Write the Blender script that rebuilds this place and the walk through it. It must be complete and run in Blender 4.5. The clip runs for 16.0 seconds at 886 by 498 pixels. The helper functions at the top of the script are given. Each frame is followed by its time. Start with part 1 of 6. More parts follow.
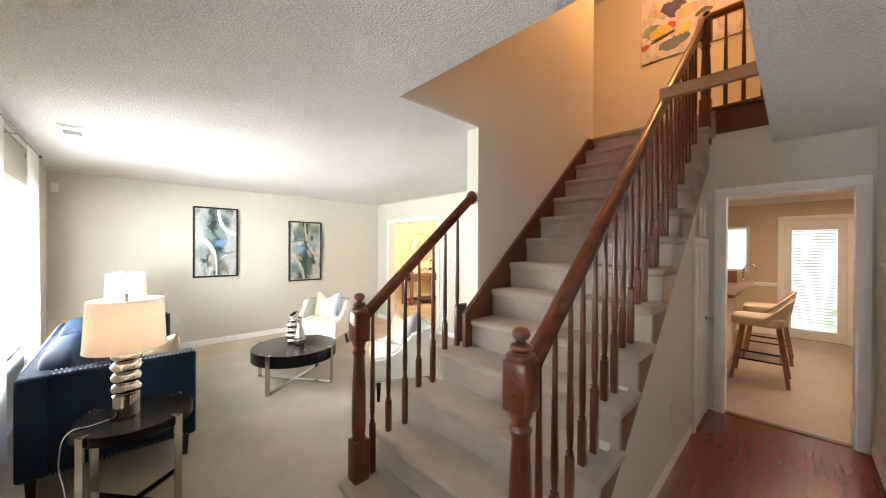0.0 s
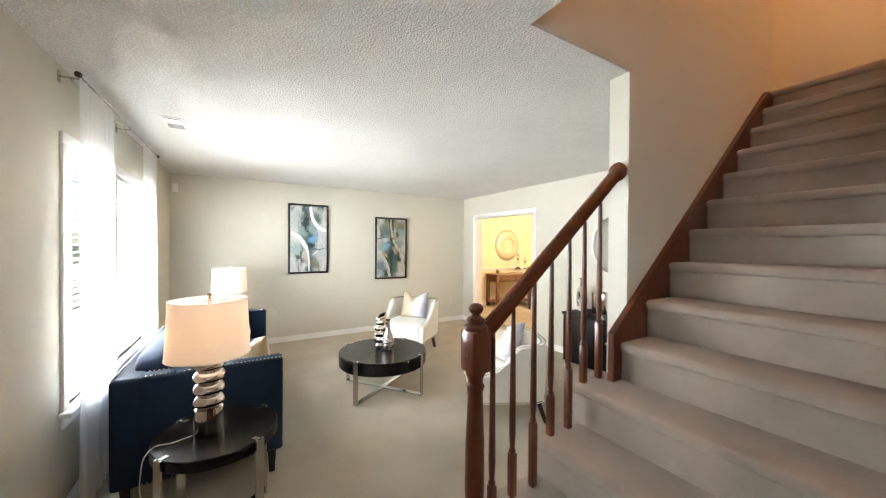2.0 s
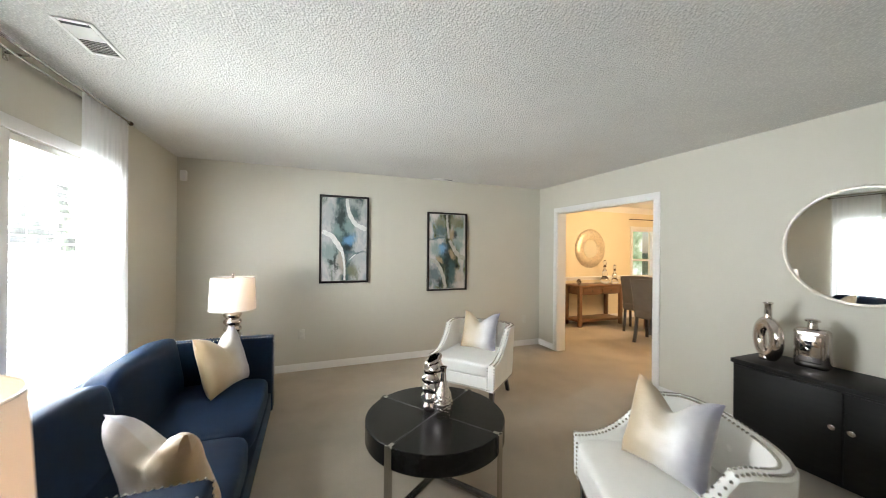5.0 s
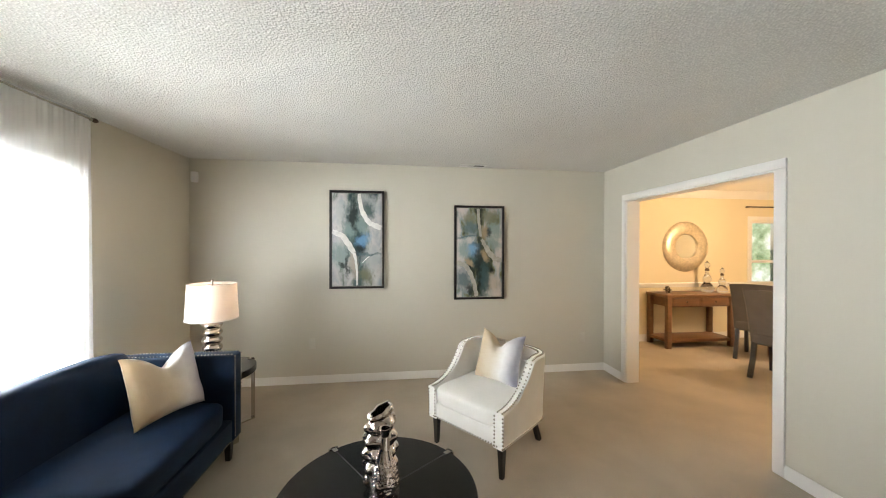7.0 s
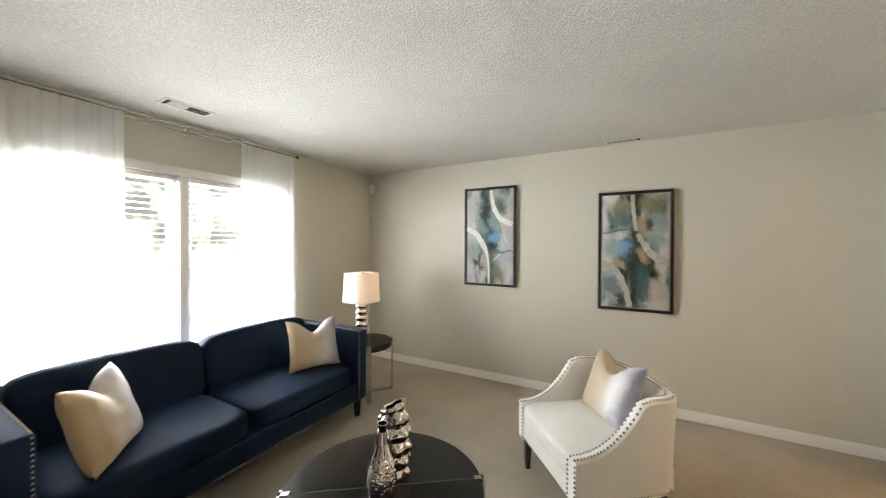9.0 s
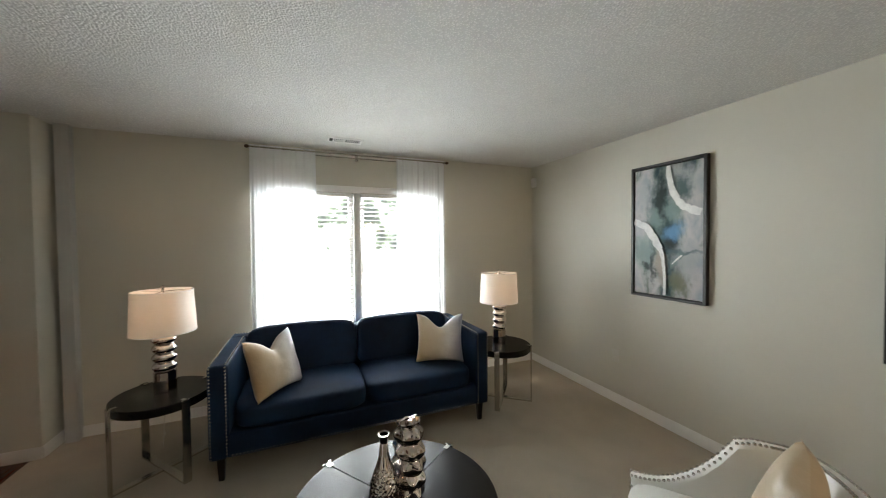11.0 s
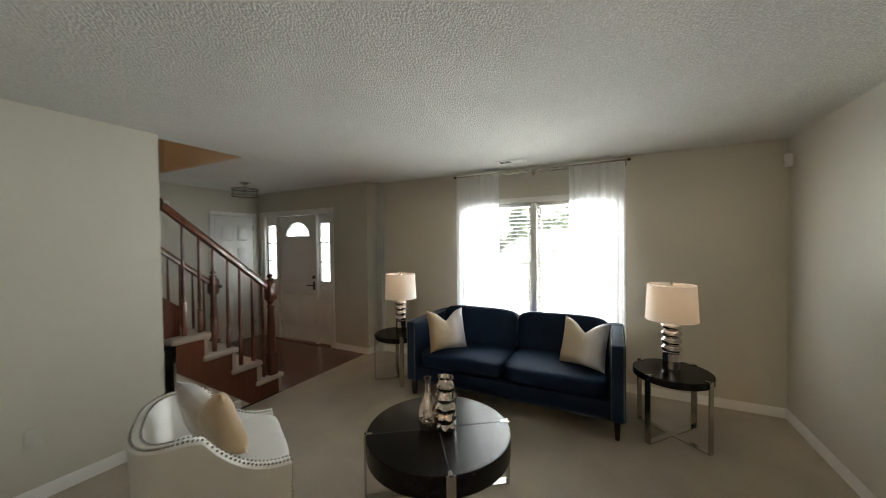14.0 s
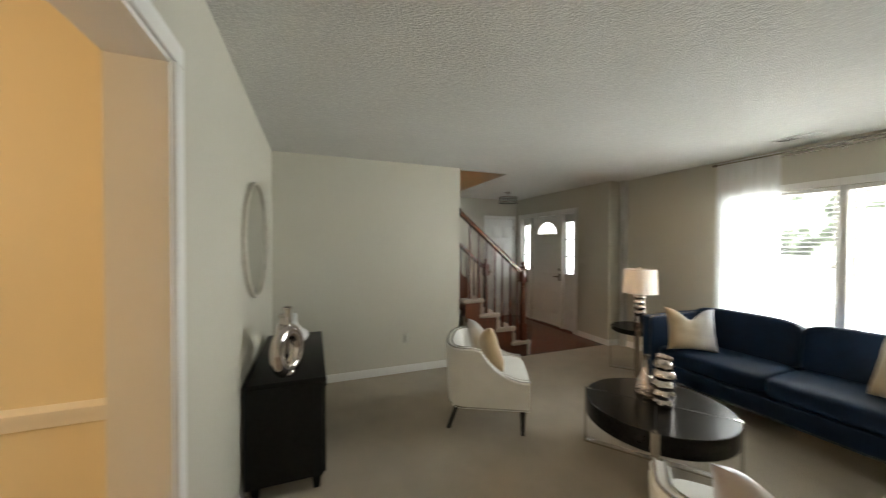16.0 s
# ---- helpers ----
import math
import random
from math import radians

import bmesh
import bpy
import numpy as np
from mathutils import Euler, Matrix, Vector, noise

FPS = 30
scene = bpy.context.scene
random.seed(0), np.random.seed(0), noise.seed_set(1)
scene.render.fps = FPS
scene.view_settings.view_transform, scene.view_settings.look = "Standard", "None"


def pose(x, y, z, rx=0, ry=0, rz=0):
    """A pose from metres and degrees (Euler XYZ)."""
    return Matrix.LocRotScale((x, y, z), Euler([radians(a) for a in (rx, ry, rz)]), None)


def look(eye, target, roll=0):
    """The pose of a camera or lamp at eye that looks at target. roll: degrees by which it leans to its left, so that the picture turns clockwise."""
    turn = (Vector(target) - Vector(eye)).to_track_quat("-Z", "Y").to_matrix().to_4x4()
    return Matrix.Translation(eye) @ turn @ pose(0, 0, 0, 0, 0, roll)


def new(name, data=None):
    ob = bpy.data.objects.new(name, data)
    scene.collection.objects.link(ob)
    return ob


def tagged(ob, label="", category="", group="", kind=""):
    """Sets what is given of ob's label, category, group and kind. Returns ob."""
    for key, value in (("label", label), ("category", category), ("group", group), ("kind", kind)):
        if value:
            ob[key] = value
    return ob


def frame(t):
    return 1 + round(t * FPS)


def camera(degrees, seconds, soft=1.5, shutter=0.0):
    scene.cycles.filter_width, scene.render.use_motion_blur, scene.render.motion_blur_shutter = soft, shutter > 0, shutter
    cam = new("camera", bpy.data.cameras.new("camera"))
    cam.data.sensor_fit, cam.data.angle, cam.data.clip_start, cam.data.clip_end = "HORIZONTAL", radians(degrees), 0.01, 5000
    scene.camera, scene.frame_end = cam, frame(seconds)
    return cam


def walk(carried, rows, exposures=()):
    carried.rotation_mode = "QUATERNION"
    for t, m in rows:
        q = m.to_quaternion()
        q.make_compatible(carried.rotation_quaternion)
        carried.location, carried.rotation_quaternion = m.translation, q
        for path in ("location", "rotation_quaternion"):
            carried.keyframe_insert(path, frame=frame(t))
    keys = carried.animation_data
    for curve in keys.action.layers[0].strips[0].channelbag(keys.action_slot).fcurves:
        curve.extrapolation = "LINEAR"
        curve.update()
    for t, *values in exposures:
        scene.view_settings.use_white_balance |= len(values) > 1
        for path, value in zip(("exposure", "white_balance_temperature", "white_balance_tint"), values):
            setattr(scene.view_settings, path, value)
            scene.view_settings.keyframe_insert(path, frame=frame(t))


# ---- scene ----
cam = camera(105.7, 16.0, soft=0.95, shutter=0.4)
PATH = [
    (0, (0.005, 0.08, 1.522), (1.385, 1.528, 1.515), 0.31),
    (0.5, (0.028, 0.177, 1.518), (1.342, 1.684, 1.505), 0.33),
    (1, (0.047, 0.346, 1.52), (1.282, 1.919, 1.503), 0.56),
    (1.5, (0.075, 0.51, 1.504), (1.232, 2.142, 1.487), 0.39),
    (2, (0.168, 0.695, 1.493), (1.192, 2.413, 1.475), 0.43),
    (2.5, (0.238, 0.903, 1.486), (1.135, 2.692, 1.471), 0.58),
    (3, (0.263, 1.159, 1.486), (1.122, 2.966, 1.47), 0.59),
    (3.5, (0.263, 1.376, 1.484), (1.129, 3.179, 1.476), 0.59),
    (4, (0.356, 1.595, 1.48), (1.22, 3.398, 1.473), 0.59),
    (6.5, (1.28, 2.416, 1.47), (1.648, 4.382, 1.469), 0.27),
    (7, (1.531, 2.51, 1.508), (1.788, 4.494, 1.497), 0.11),
    (7.5, (1.81, 2.531, 1.482), (1.807, 4.53, 1.482), 0.2),
    (8, (2.055, 2.606, 1.496), (1.722, 4.578, 1.484), 0.32),
    (8.5, (2.208, 2.715, 1.492), (1.561, 4.607, 1.476), 0.43),
    (9, (2.388, 2.841, 1.491), (1.431, 4.597, 1.47), 0.24),
    (9.5, (2.586, 3.03, 1.526), (1.285, 4.547, 1.486), 0.01),
    (10, (2.687, 3.251, 1.518), (1.157, 4.531, 1.473), -0.26),
    (12.5, (3.055, 4.392, 1.561), (1.062, 4.223, 1.517), -0.59),
    (13, (3.092, 4.632, 1.529), (1.151, 4.164, 1.496), -0.55),
    (13.5, (3.168, 4.822, 1.544), (1.301, 4.128, 1.507), -0.63),
    (14, (3.288, 5.042, 1.571), (1.51, 4.125, 1.533), -0.63),
    (14.5, (3.446, 5.29, 1.588), (1.773, 4.194, 1.555), -0.7),
    (15, (3.579, 5.533, 1.575), (2.055, 4.24, 1.537), -0.65),
    (15.5, (3.603, 5.654, 1.517), (2.38, 4.07, 1.492), -0.16),
    (16, (3.653, 5.663, 1.496), (2.93, 3.798, 1.469), 0.16),
]
EXPOSURES = [(0, 1.02, 6600, 11), (2.5, 0.66, 6500, 10), (4, 0.19, 6400, 10), (7, 0.11, 6700, 11), (8.5, 0.2, 6900, 12), (10, -0.32, 6500, 10), (12.5, -0.56, 6600, 8), (14, -0.70, 6750, 7), (15, -0.8, 6900, 6), (16, -0.36, 6900, 7)]
walk(cam, [(t, look(eye, target, roll)) for t, eye, target, roll in PATH], EXPOSURES)

# ---- world and large lights ----
world = bpy.data.worlds.new("world")
scene.world = world
world.use_nodes = True
wn = world.node_tree.nodes
sky = wn.new("ShaderNodeTexSky")
sky.sky_type = "NISHITA"
sky.sun_disc = False
sky.sun_elevation, sky.sun_rotation = radians(48), radians(120)
world.node_tree.links.new(sky.outputs[0], wn["Background"].inputs[0])
wn["Background"].inputs[1].default_value = 0.1
sun = new("sun", bpy.data.lights.new("sun", "SUN"))
sun.data.energy, sun.data.angle, sun.data.color = 1.2, radians(12), (1.0, 0.95, 0.88)
sun.matrix_world = look((0, 0, 12), (-6, 4, 0))


def lamp(name, kind, at, power, colour, size=0.1, target=None, size_y=None):
    data = bpy.data.lights.new(name, kind)
    data.energy, data.color = power, colour
    if kind == "AREA":
        data.size = size
        if size_y:
            data.shape, data.size_y = "RECTANGLE", size_y
    else:
        data.shadow_soft_size = size
    ob = new(name, data)
    ob.matrix_world = look(at, target) if target else pose(*at)
    return ob


WARM = (1.0, 0.62, 0.30)
for wy in (3.746, 4.634):
    lamp("window_light", "AREA", (-0.728, wy, 1.304), 125, (0.92, 0.97, 1.0), 0.79, (0.3, wy, 1.304), 1.40)
lamp("stairwell_light", "POINT", (3.9, 1.0, 4.95), 36, (1.0, 0.46, 0.18), 0.14)
lamp("dining_light", "POINT", (6.3, 5.6, 1.95), 100, (1.0, 0.70, 0.42), 0.16)
lamp("kitchen_light", "AREA", (6.2, -0.2, 2.40), 27, (1.0, 0.70, 0.46), 1.2, (6.2, -0.2, 0), 0.5)

# ---- materials ----
MATS, TONES = {}, {}


def shader(name):
    m = bpy.data.materials.new(name)
    m.use_nodes = True
    MATS[name] = m
    return m, m.node_tree.nodes, m.node_tree.links, m.node_tree.nodes["Principled BSDF"]


def noise_node(nodes, links, scale, detail=4.0, coords="Object", rough=0.55, stretch=None):
    tc = nodes.new("ShaderNodeTexCoord")
    n = nodes.new("ShaderNodeTexNoise")
    n.inputs["Scale"].default_value, n.inputs["Detail"].default_value, n.inputs["Roughness"].default_value = scale, detail, rough
    if stretch:
        mp = nodes.new("ShaderNodeMapping")
        mp.inputs["Scale"].default_value = stretch
        links.new(tc.outputs[coords], mp.inputs[0])
        links.new(mp.outputs[0], n.inputs["Vector"])
    else:
        links.new(tc.outputs[coords], n.inputs["Vector"])
    return n


def ramp_node(nodes, links, source, stops):
    r = nodes.new("ShaderNodeValToRGB")
    el = r.color_ramp.elements
    while len(el) < len(stops):
        el.new(0.5)
    for e, (p, c) in zip(el, stops):
        e.position, e.color = p, (*c, 1)
    links.new(source, r.inputs[0])
    return r


def paint(name, col, rough=0.6, metal=0.0, var=0.08, scale=3.0, grain=90.0, bump=0.15, dist=0.002, stretch=None, sheen=0.0, random_tone=0.0, spec=0.5):
    """A surface with slow mottling and fine grain in colour, gloss and relief."""
    m, nodes, links, b = shader(name)
    TONES[name] = col
    slow = noise_node(nodes, links, scale, 5.0, stretch=stretch)
    fine = noise_node(nodes, links, grain, 3.0, stretch=stretch)
    mix = nodes.new("ShaderNodeMath")
    mix.operation = "MULTIPLY_ADD"
    mix.inputs[1].default_value = 0.35
    links.new(fine.outputs[0], mix.inputs[0])
    links.new(slow.outputs[0], mix.inputs[2])
    lo = [c * (1 - var) for c in col]
    hi = [min(1.0, c * (1 + var)) for c in col]
    r = ramp_node(nodes, links, mix.outputs[0], [(0.42, lo), (0.92, hi)])
    out = r.outputs[0]
    if random_tone:
        info = nodes.new("ShaderNodeObjectInfo")
        hsv = nodes.new("ShaderNodeHueSaturation")
        mr = nodes.new("ShaderNodeMapRange")
        mr.inputs["To Min"].default_value, mr.inputs["To Max"].default_value = 1 - random_tone, 1 + random_tone
        links.new(info.outputs["Random"], mr.inputs[0])
        links.new(mr.outputs[0], hsv.inputs["Value"])
        links.new(out, hsv.inputs["Color"])
        out = hsv.outputs[0]
    links.new(out, b.inputs["Base Color"])
    b.inputs["Roughness"].default_value, b.inputs["Metallic"].default_value = rough, metal
    b.inputs["Specular IOR Level"].default_value = spec
    if sheen:
        b.inputs["Sheen Weight"].default_value, b.inputs["Sheen Roughness"].default_value = sheen, 0.35
    if bump:
        bp = nodes.new("ShaderNodeBump")
        bp.inputs["Strength"].default_value, bp.inputs["Distance"].default_value = bump, dist
        links.new(fine.outputs[0], bp.inputs["Height"])
        links.new(bp.outputs[0], b.inputs["Normal"])
    return m


wall_paint = paint("wall_paint", (0.585, 0.56, 0.478), 0.55, var=0.025, scale=1.2, grain=240, bump=0.12, dist=0.001)
dining_paint = paint("dining_paint", (0.74, 0.66, 0.48), 0.55, var=0.025, scale=1.2, grain=240, bump=0.12, dist=0.001)
kitchen_paint = paint("kitchen_paint", (0.58, 0.46, 0.32), 0.55, var=0.025, scale=1.2, grain=240, bump=0.12, dist=0.001)
trim_paint = paint("trim_paint", (0.80, 0.79, 0.76), 0.35, var=0.02, scale=4, grain=120, bump=0.05, dist=0.0008)
door_paint = paint("door_paint", (0.76, 0.755, 0.73), 0.38, var=0.025, scale=3, grain=120, bump=0.06, dist=0.0008)
carpet = paint("carpet", (0.45, 0.39, 0.305), 0.95, var=0.15, scale=2.0, grain=420, bump=0.9, dist=0.006, sheen=0.15)
stair_carpet = paint("stair_carpet", (0.38, 0.315, 0.255), 0.95, var=0.12, scale=5, grain=330, bump=0.9, dist=0.006, sheen=0.2)
kitchen_floor = paint("kitchen_floor", (0.30, 0.25, 0.20), 0.5, var=0.12, scale=2.5, grain=60, bump=0.1)
stair_wood = paint("stair_wood", (0.085, 0.022, 0.008), 0.28, var=0.35, scale=5, grain=40, bump=0.06, dist=0.001, stretch=(6, 6, 0.7))
rail_wood = paint("rail_wood", (0.105, 0.028, 0.010), 0.25, var=0.32, scale=5, grain=40, bump=0.06, dist=0.001, stretch=(0.8, 8, 5))
plank_wood = paint("plank_wood", (0.115, 0.024, 0.009), 0.26, var=0.2, scale=3, grain=30, bump=0.02, dist=0.0005, stretch=(0.8, 12, 6), random_tone=0.035)
console_wood = paint("console_wood", (0.165, 0.082, 0.040), 0.42, var=0.3, scale=4, grain=35, bump=0.12, dist=0.001, stretch=(0.8, 6, 6))
leg_wood = paint("leg_wood", (0.010, 0.006, 0.004), 0.35, var=0.3, scale=8, grain=60, bump=0.05)
stool_wood = paint("stool_wood", (0.20, 0.095, 0.045), 0.4, var=0.25, scale=8, grain=50, bump=0.06)
espresso = paint("espresso", (0.008, 0.0075, 0.0075), 0.24, var=0.35, scale=4, grain=60, bump=0.14, dist=0.001, stretch=(1, 9, 9), spec=0.22)
espresso_dull = paint("espresso_dull", (0.007, 0.0065, 0.006), 0.5, var=0.3, scale=4, grain=60, bump=0.10, dist=0.001, stretch=(9, 1, 9), spec=0.15)
frame_black = paint("frame_black", (0.010, 0.008, 0.006), 0.4, var=0.3, scale=12, grain=80, bump=0.1)
navy = paint("navy_velvet", (0.0004, 0.0095, 0.031), 0.65, var=0.35, scale=7, grain=300, bump=0.35, dist=0.002, spec=0.2, sheen=0.08)
navy.node_tree.nodes["Principled BSDF"].inputs["Sheen Tint"].default_value = (0.01, 0.20, 0.40, 1)
ivory = paint("ivory_leather", (0.85, 0.84, 0.80), 0.48, var=0.04, scale=6, grain=260, bump=0.25, dist=0.0015)
taupe = paint("taupe_linen", (0.115, 0.098, 0.078), 0.85, var=0.15, scale=8, grain=300, bump=0.4, dist=0.002)
oat = paint("oat_fabric", (0.50, 0.40, 0.30), 0.85, var=0.08, scale=8, grain=300, bump=0.4, dist=0.002)
nickel = paint("brushed_nickel", (0.56, 0.54, 0.51), 0.24, metal=1.0, var=0.06, scale=10, grain=120, bump=0.03, stretch=(14, 14, 1))
chrome = paint("smoky_chrome", (0.60, 0.545, 0.515), 0.07, metal=1.0, var=0.05, scale=6, grain=90, bump=0.02)
silver = paint("silver_leaf", (0.64, 0.60, 0.53), 0.30, metal=0.9, var=0.12, scale=25, grain=120, bump=0.5, dist=0.003)
champagne = paint("champagne_leaf", (0.66, 0.58, 0.44), 0.36, metal=0.7, var=0.2, scale=22, grain=70, bump=0.7, dist=0.004)
bronze = paint("bronze", (0.10, 0.07, 0.05), 0.35, metal=0.9, var=0.2, scale=20, grain=80, bump=0.03)
plastic = paint("white_plastic", (0.79, 0.78, 0.75), 0.4, var=0.02, scale=6, grain=90, bump=0.02)
ceramic = paint("white_ceramic", (0.80, 0.80, 0.79), 0.22, var=0.03, scale=6, grain=60, bump=0.02)
cream_plastic = paint("cream_plastic", (0.60, 0.58, 0.51), 0.4, var=0.02, scale=6, grain=90, bump=0.02)
dark_gap = paint("dark_gap", (0.03, 0.03, 0.03), 0.8, var=0.2)
cord_clear = paint("cord", (0.62, 0.60, 0.55), 0.4, var=0.05)
stone_top = paint("stone_top", (0.17, 0.10, 0.06), 0.45, var=0.35, scale=30, grain=120, bump=0.02)
grass = paint("grass", (0.07, 0.11, 0.035), 0.9, var=0.4, scale=3, grain=80, bump=0.6, dist=0.02)
concrete = paint("concrete", (0.42, 0.41, 0.39), 0.85, var=0.12, scale=2, grain=120, bump=0.3)
house_siding = paint("house_siding", (0.52, 0.52, 0.50), 0.6, var=0.06)
bark = paint("bark", (0.10, 0.075, 0.055), 0.9, var=0.3, scale=9, grain=60, bump=0.6, dist=0.01)
leaf = paint("leaf", (0.07, 0.12, 0.035), 0.6, var=0.35, scale=5, grain=60, bump=0.1)


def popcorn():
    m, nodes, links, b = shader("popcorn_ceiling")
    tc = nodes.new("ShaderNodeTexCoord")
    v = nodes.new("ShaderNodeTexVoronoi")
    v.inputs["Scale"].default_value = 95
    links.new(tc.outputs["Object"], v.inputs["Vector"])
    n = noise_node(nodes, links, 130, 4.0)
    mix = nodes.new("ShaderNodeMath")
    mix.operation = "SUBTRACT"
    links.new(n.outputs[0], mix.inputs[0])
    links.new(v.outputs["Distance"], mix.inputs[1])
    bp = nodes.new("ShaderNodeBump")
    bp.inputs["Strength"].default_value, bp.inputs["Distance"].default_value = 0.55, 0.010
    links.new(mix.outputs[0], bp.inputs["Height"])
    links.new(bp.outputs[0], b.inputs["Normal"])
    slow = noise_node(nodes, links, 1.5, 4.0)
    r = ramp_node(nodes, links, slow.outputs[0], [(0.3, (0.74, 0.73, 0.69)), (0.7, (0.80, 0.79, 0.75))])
    # Darkens the hollows: shadow between popcorn grains put into the base colour.
    hollow_shade = ramp_node(nodes, links, mix.outputs[0], [(0.0, (0.80, 0.80, 0.80)), (0.30, (1.0, 1.0, 1.0))])
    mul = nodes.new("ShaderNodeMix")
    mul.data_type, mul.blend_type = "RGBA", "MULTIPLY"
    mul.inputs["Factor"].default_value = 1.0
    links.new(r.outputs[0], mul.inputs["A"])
    links.new(hollow_shade.outputs[0], mul.inputs["B"])
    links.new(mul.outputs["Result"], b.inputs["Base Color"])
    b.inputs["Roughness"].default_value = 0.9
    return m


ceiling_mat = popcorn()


def glassy(name, tint=(1, 1, 1), rough=0.0):
    m, nodes, links, b = shader(name)
    b.inputs["Base Color"].default_value = (*tint, 1)
    b.inputs["Roughness"].default_value = rough
    b.inputs["Transmission Weight"].default_value = 1.0
    b.inputs["IOR"].default_value = 1.45
    return m


pane_glass = glassy("pane_glass")
blue_glass = glassy("blue_glass", (0.86, 0.90, 1.0))
clear_glass = glassy("clear_glass", (0.92, 0.95, 0.95))


def mirror_mat():
    m, nodes, links, b = shader("mirror_glass")
    b.inputs["Base Color"].default_value = (0.86, 0.88, 0.87, 1)
    b.inputs["Metallic"].default_value, b.inputs["Roughness"].default_value = 1.0, 0.015
    return m


mirror_glass = mirror_mat()


def cloth(name, col, through_col, clear, translucent):
    """Thin cloth that lets light through: some of it straight (clear), some scattered."""
    m, nodes, links, b = shader(name)
    out = nodes["Material Output"]
    b.inputs["Base Color"].default_value = (*col, 1)
    b.inputs["Roughness"].default_value = 0.9
    weave = noise_node(nodes, links, 380, 2.0)
    bp = nodes.new("ShaderNodeBump")
    bp.inputs["Strength"].default_value, bp.inputs["Distance"].default_value = 0.3, 0.001
    links.new(weave.outputs[0], bp.inputs["Height"])
    links.new(bp.outputs[0], b.inputs["Normal"])
    tl = nodes.new("ShaderNodeBsdfTranslucent")
    tl.inputs[0].default_value = (*through_col, 1)
    tp = nodes.new("ShaderNodeBsdfTransparent")
    a, c = nodes.new("ShaderNodeMixShader"), nodes.new("ShaderNodeMixShader")
    a.inputs[0].default_value, c.inputs[0].default_value = translucent, clear
    links.new(b.outputs[0], a.inputs[1])
    links.new(tl.outputs[0], a.inputs[2])
    links.new(a.outputs[0], c.inputs[1])
    links.new(tp.outputs[0], c.inputs[2])
    links.new(c.outputs[0], out.inputs[0])
    return m


sheer = cloth("sheer_voile", (0.95, 0.95, 0.95), (0.92, 0.94, 0.96), 0.20, 0.46)
shade_cloth = cloth("shade_linen", (0.82, 0.80, 0.76), (0.80, 0.70, 0.60), 0.0, 0.24)
slat_mat = cloth("blind_slat", (0.82, 0.82, 0.81), (0.80, 0.80, 0.78), 0.0, 0.3)


def pillow_cloth():
    m, nodes, links, b = shader("ombre_satin")
    tc = nodes.new("ShaderNodeTexCoord")
    sep = nodes.new("ShaderNodeSeparateXYZ")
    links.new(tc.outputs["Object"], sep.inputs[0])
    wob = noise_node(nodes, links, 6, 3.0)
    add = nodes.new("ShaderNodeMath")
    add.operation = "MULTIPLY_ADD"
    add.inputs[1].default_value = 0.12
    links.new(wob.outputs[0], add.inputs[0])
    links.new(sep.outputs["X"], add.inputs[2])
    mr = nodes.new("ShaderNodeMapRange")
    mr.inputs["From Min"].default_value, mr.inputs["From Max"].default_value = -0.18, 0.30
    links.new(add.outputs[0], mr.inputs[0])
    r = ramp_node(nodes, links, mr.outputs[0], [(0.05, (0.44, 0.31, 0.17)), (0.42, (0.54, 0.46, 0.34)), (0.66, (0.66, 0.64, 0.62)), (0.92, (0.24, 0.24, 0.31))])
    backing = nodes.new("ShaderNodeMapRange")
    backing.inputs["To Max"].default_value = 0.3
    backing.inputs["From Min"].default_value, backing.inputs["From Max"].default_value = -0.002, 0.004
    links.new(sep.outputs["Y"], backing.inputs[0])
    two = nodes.new("ShaderNodeMix")
    two.data_type = "RGBA"
    links.new(backing.outputs[0], two.inputs["Factor"])
    links.new(r.outputs[0], two.inputs["A"])
    two.inputs["B"].default_value = (0.42, 0.27, 0.13, 1)
    links.new(two.outputs["Result"], b.inputs["Base Color"])
    b.inputs["Roughness"].default_value = 0.36
    b.inputs["Sheen Weight"].default_value = 0.2
    fine = noise_node(nodes, links, 18, 5.0)
    bp = nodes.new("ShaderNodeBump")
    bp.inputs["Strength"].default_value, bp.inputs["Distance"].default_value = 0.35, 0.012
    links.new(fine.outputs[0], bp.inputs["Height"])
    links.new(bp.outputs[0], b.inputs["Normal"])
    return m


satin = pillow_cloth()


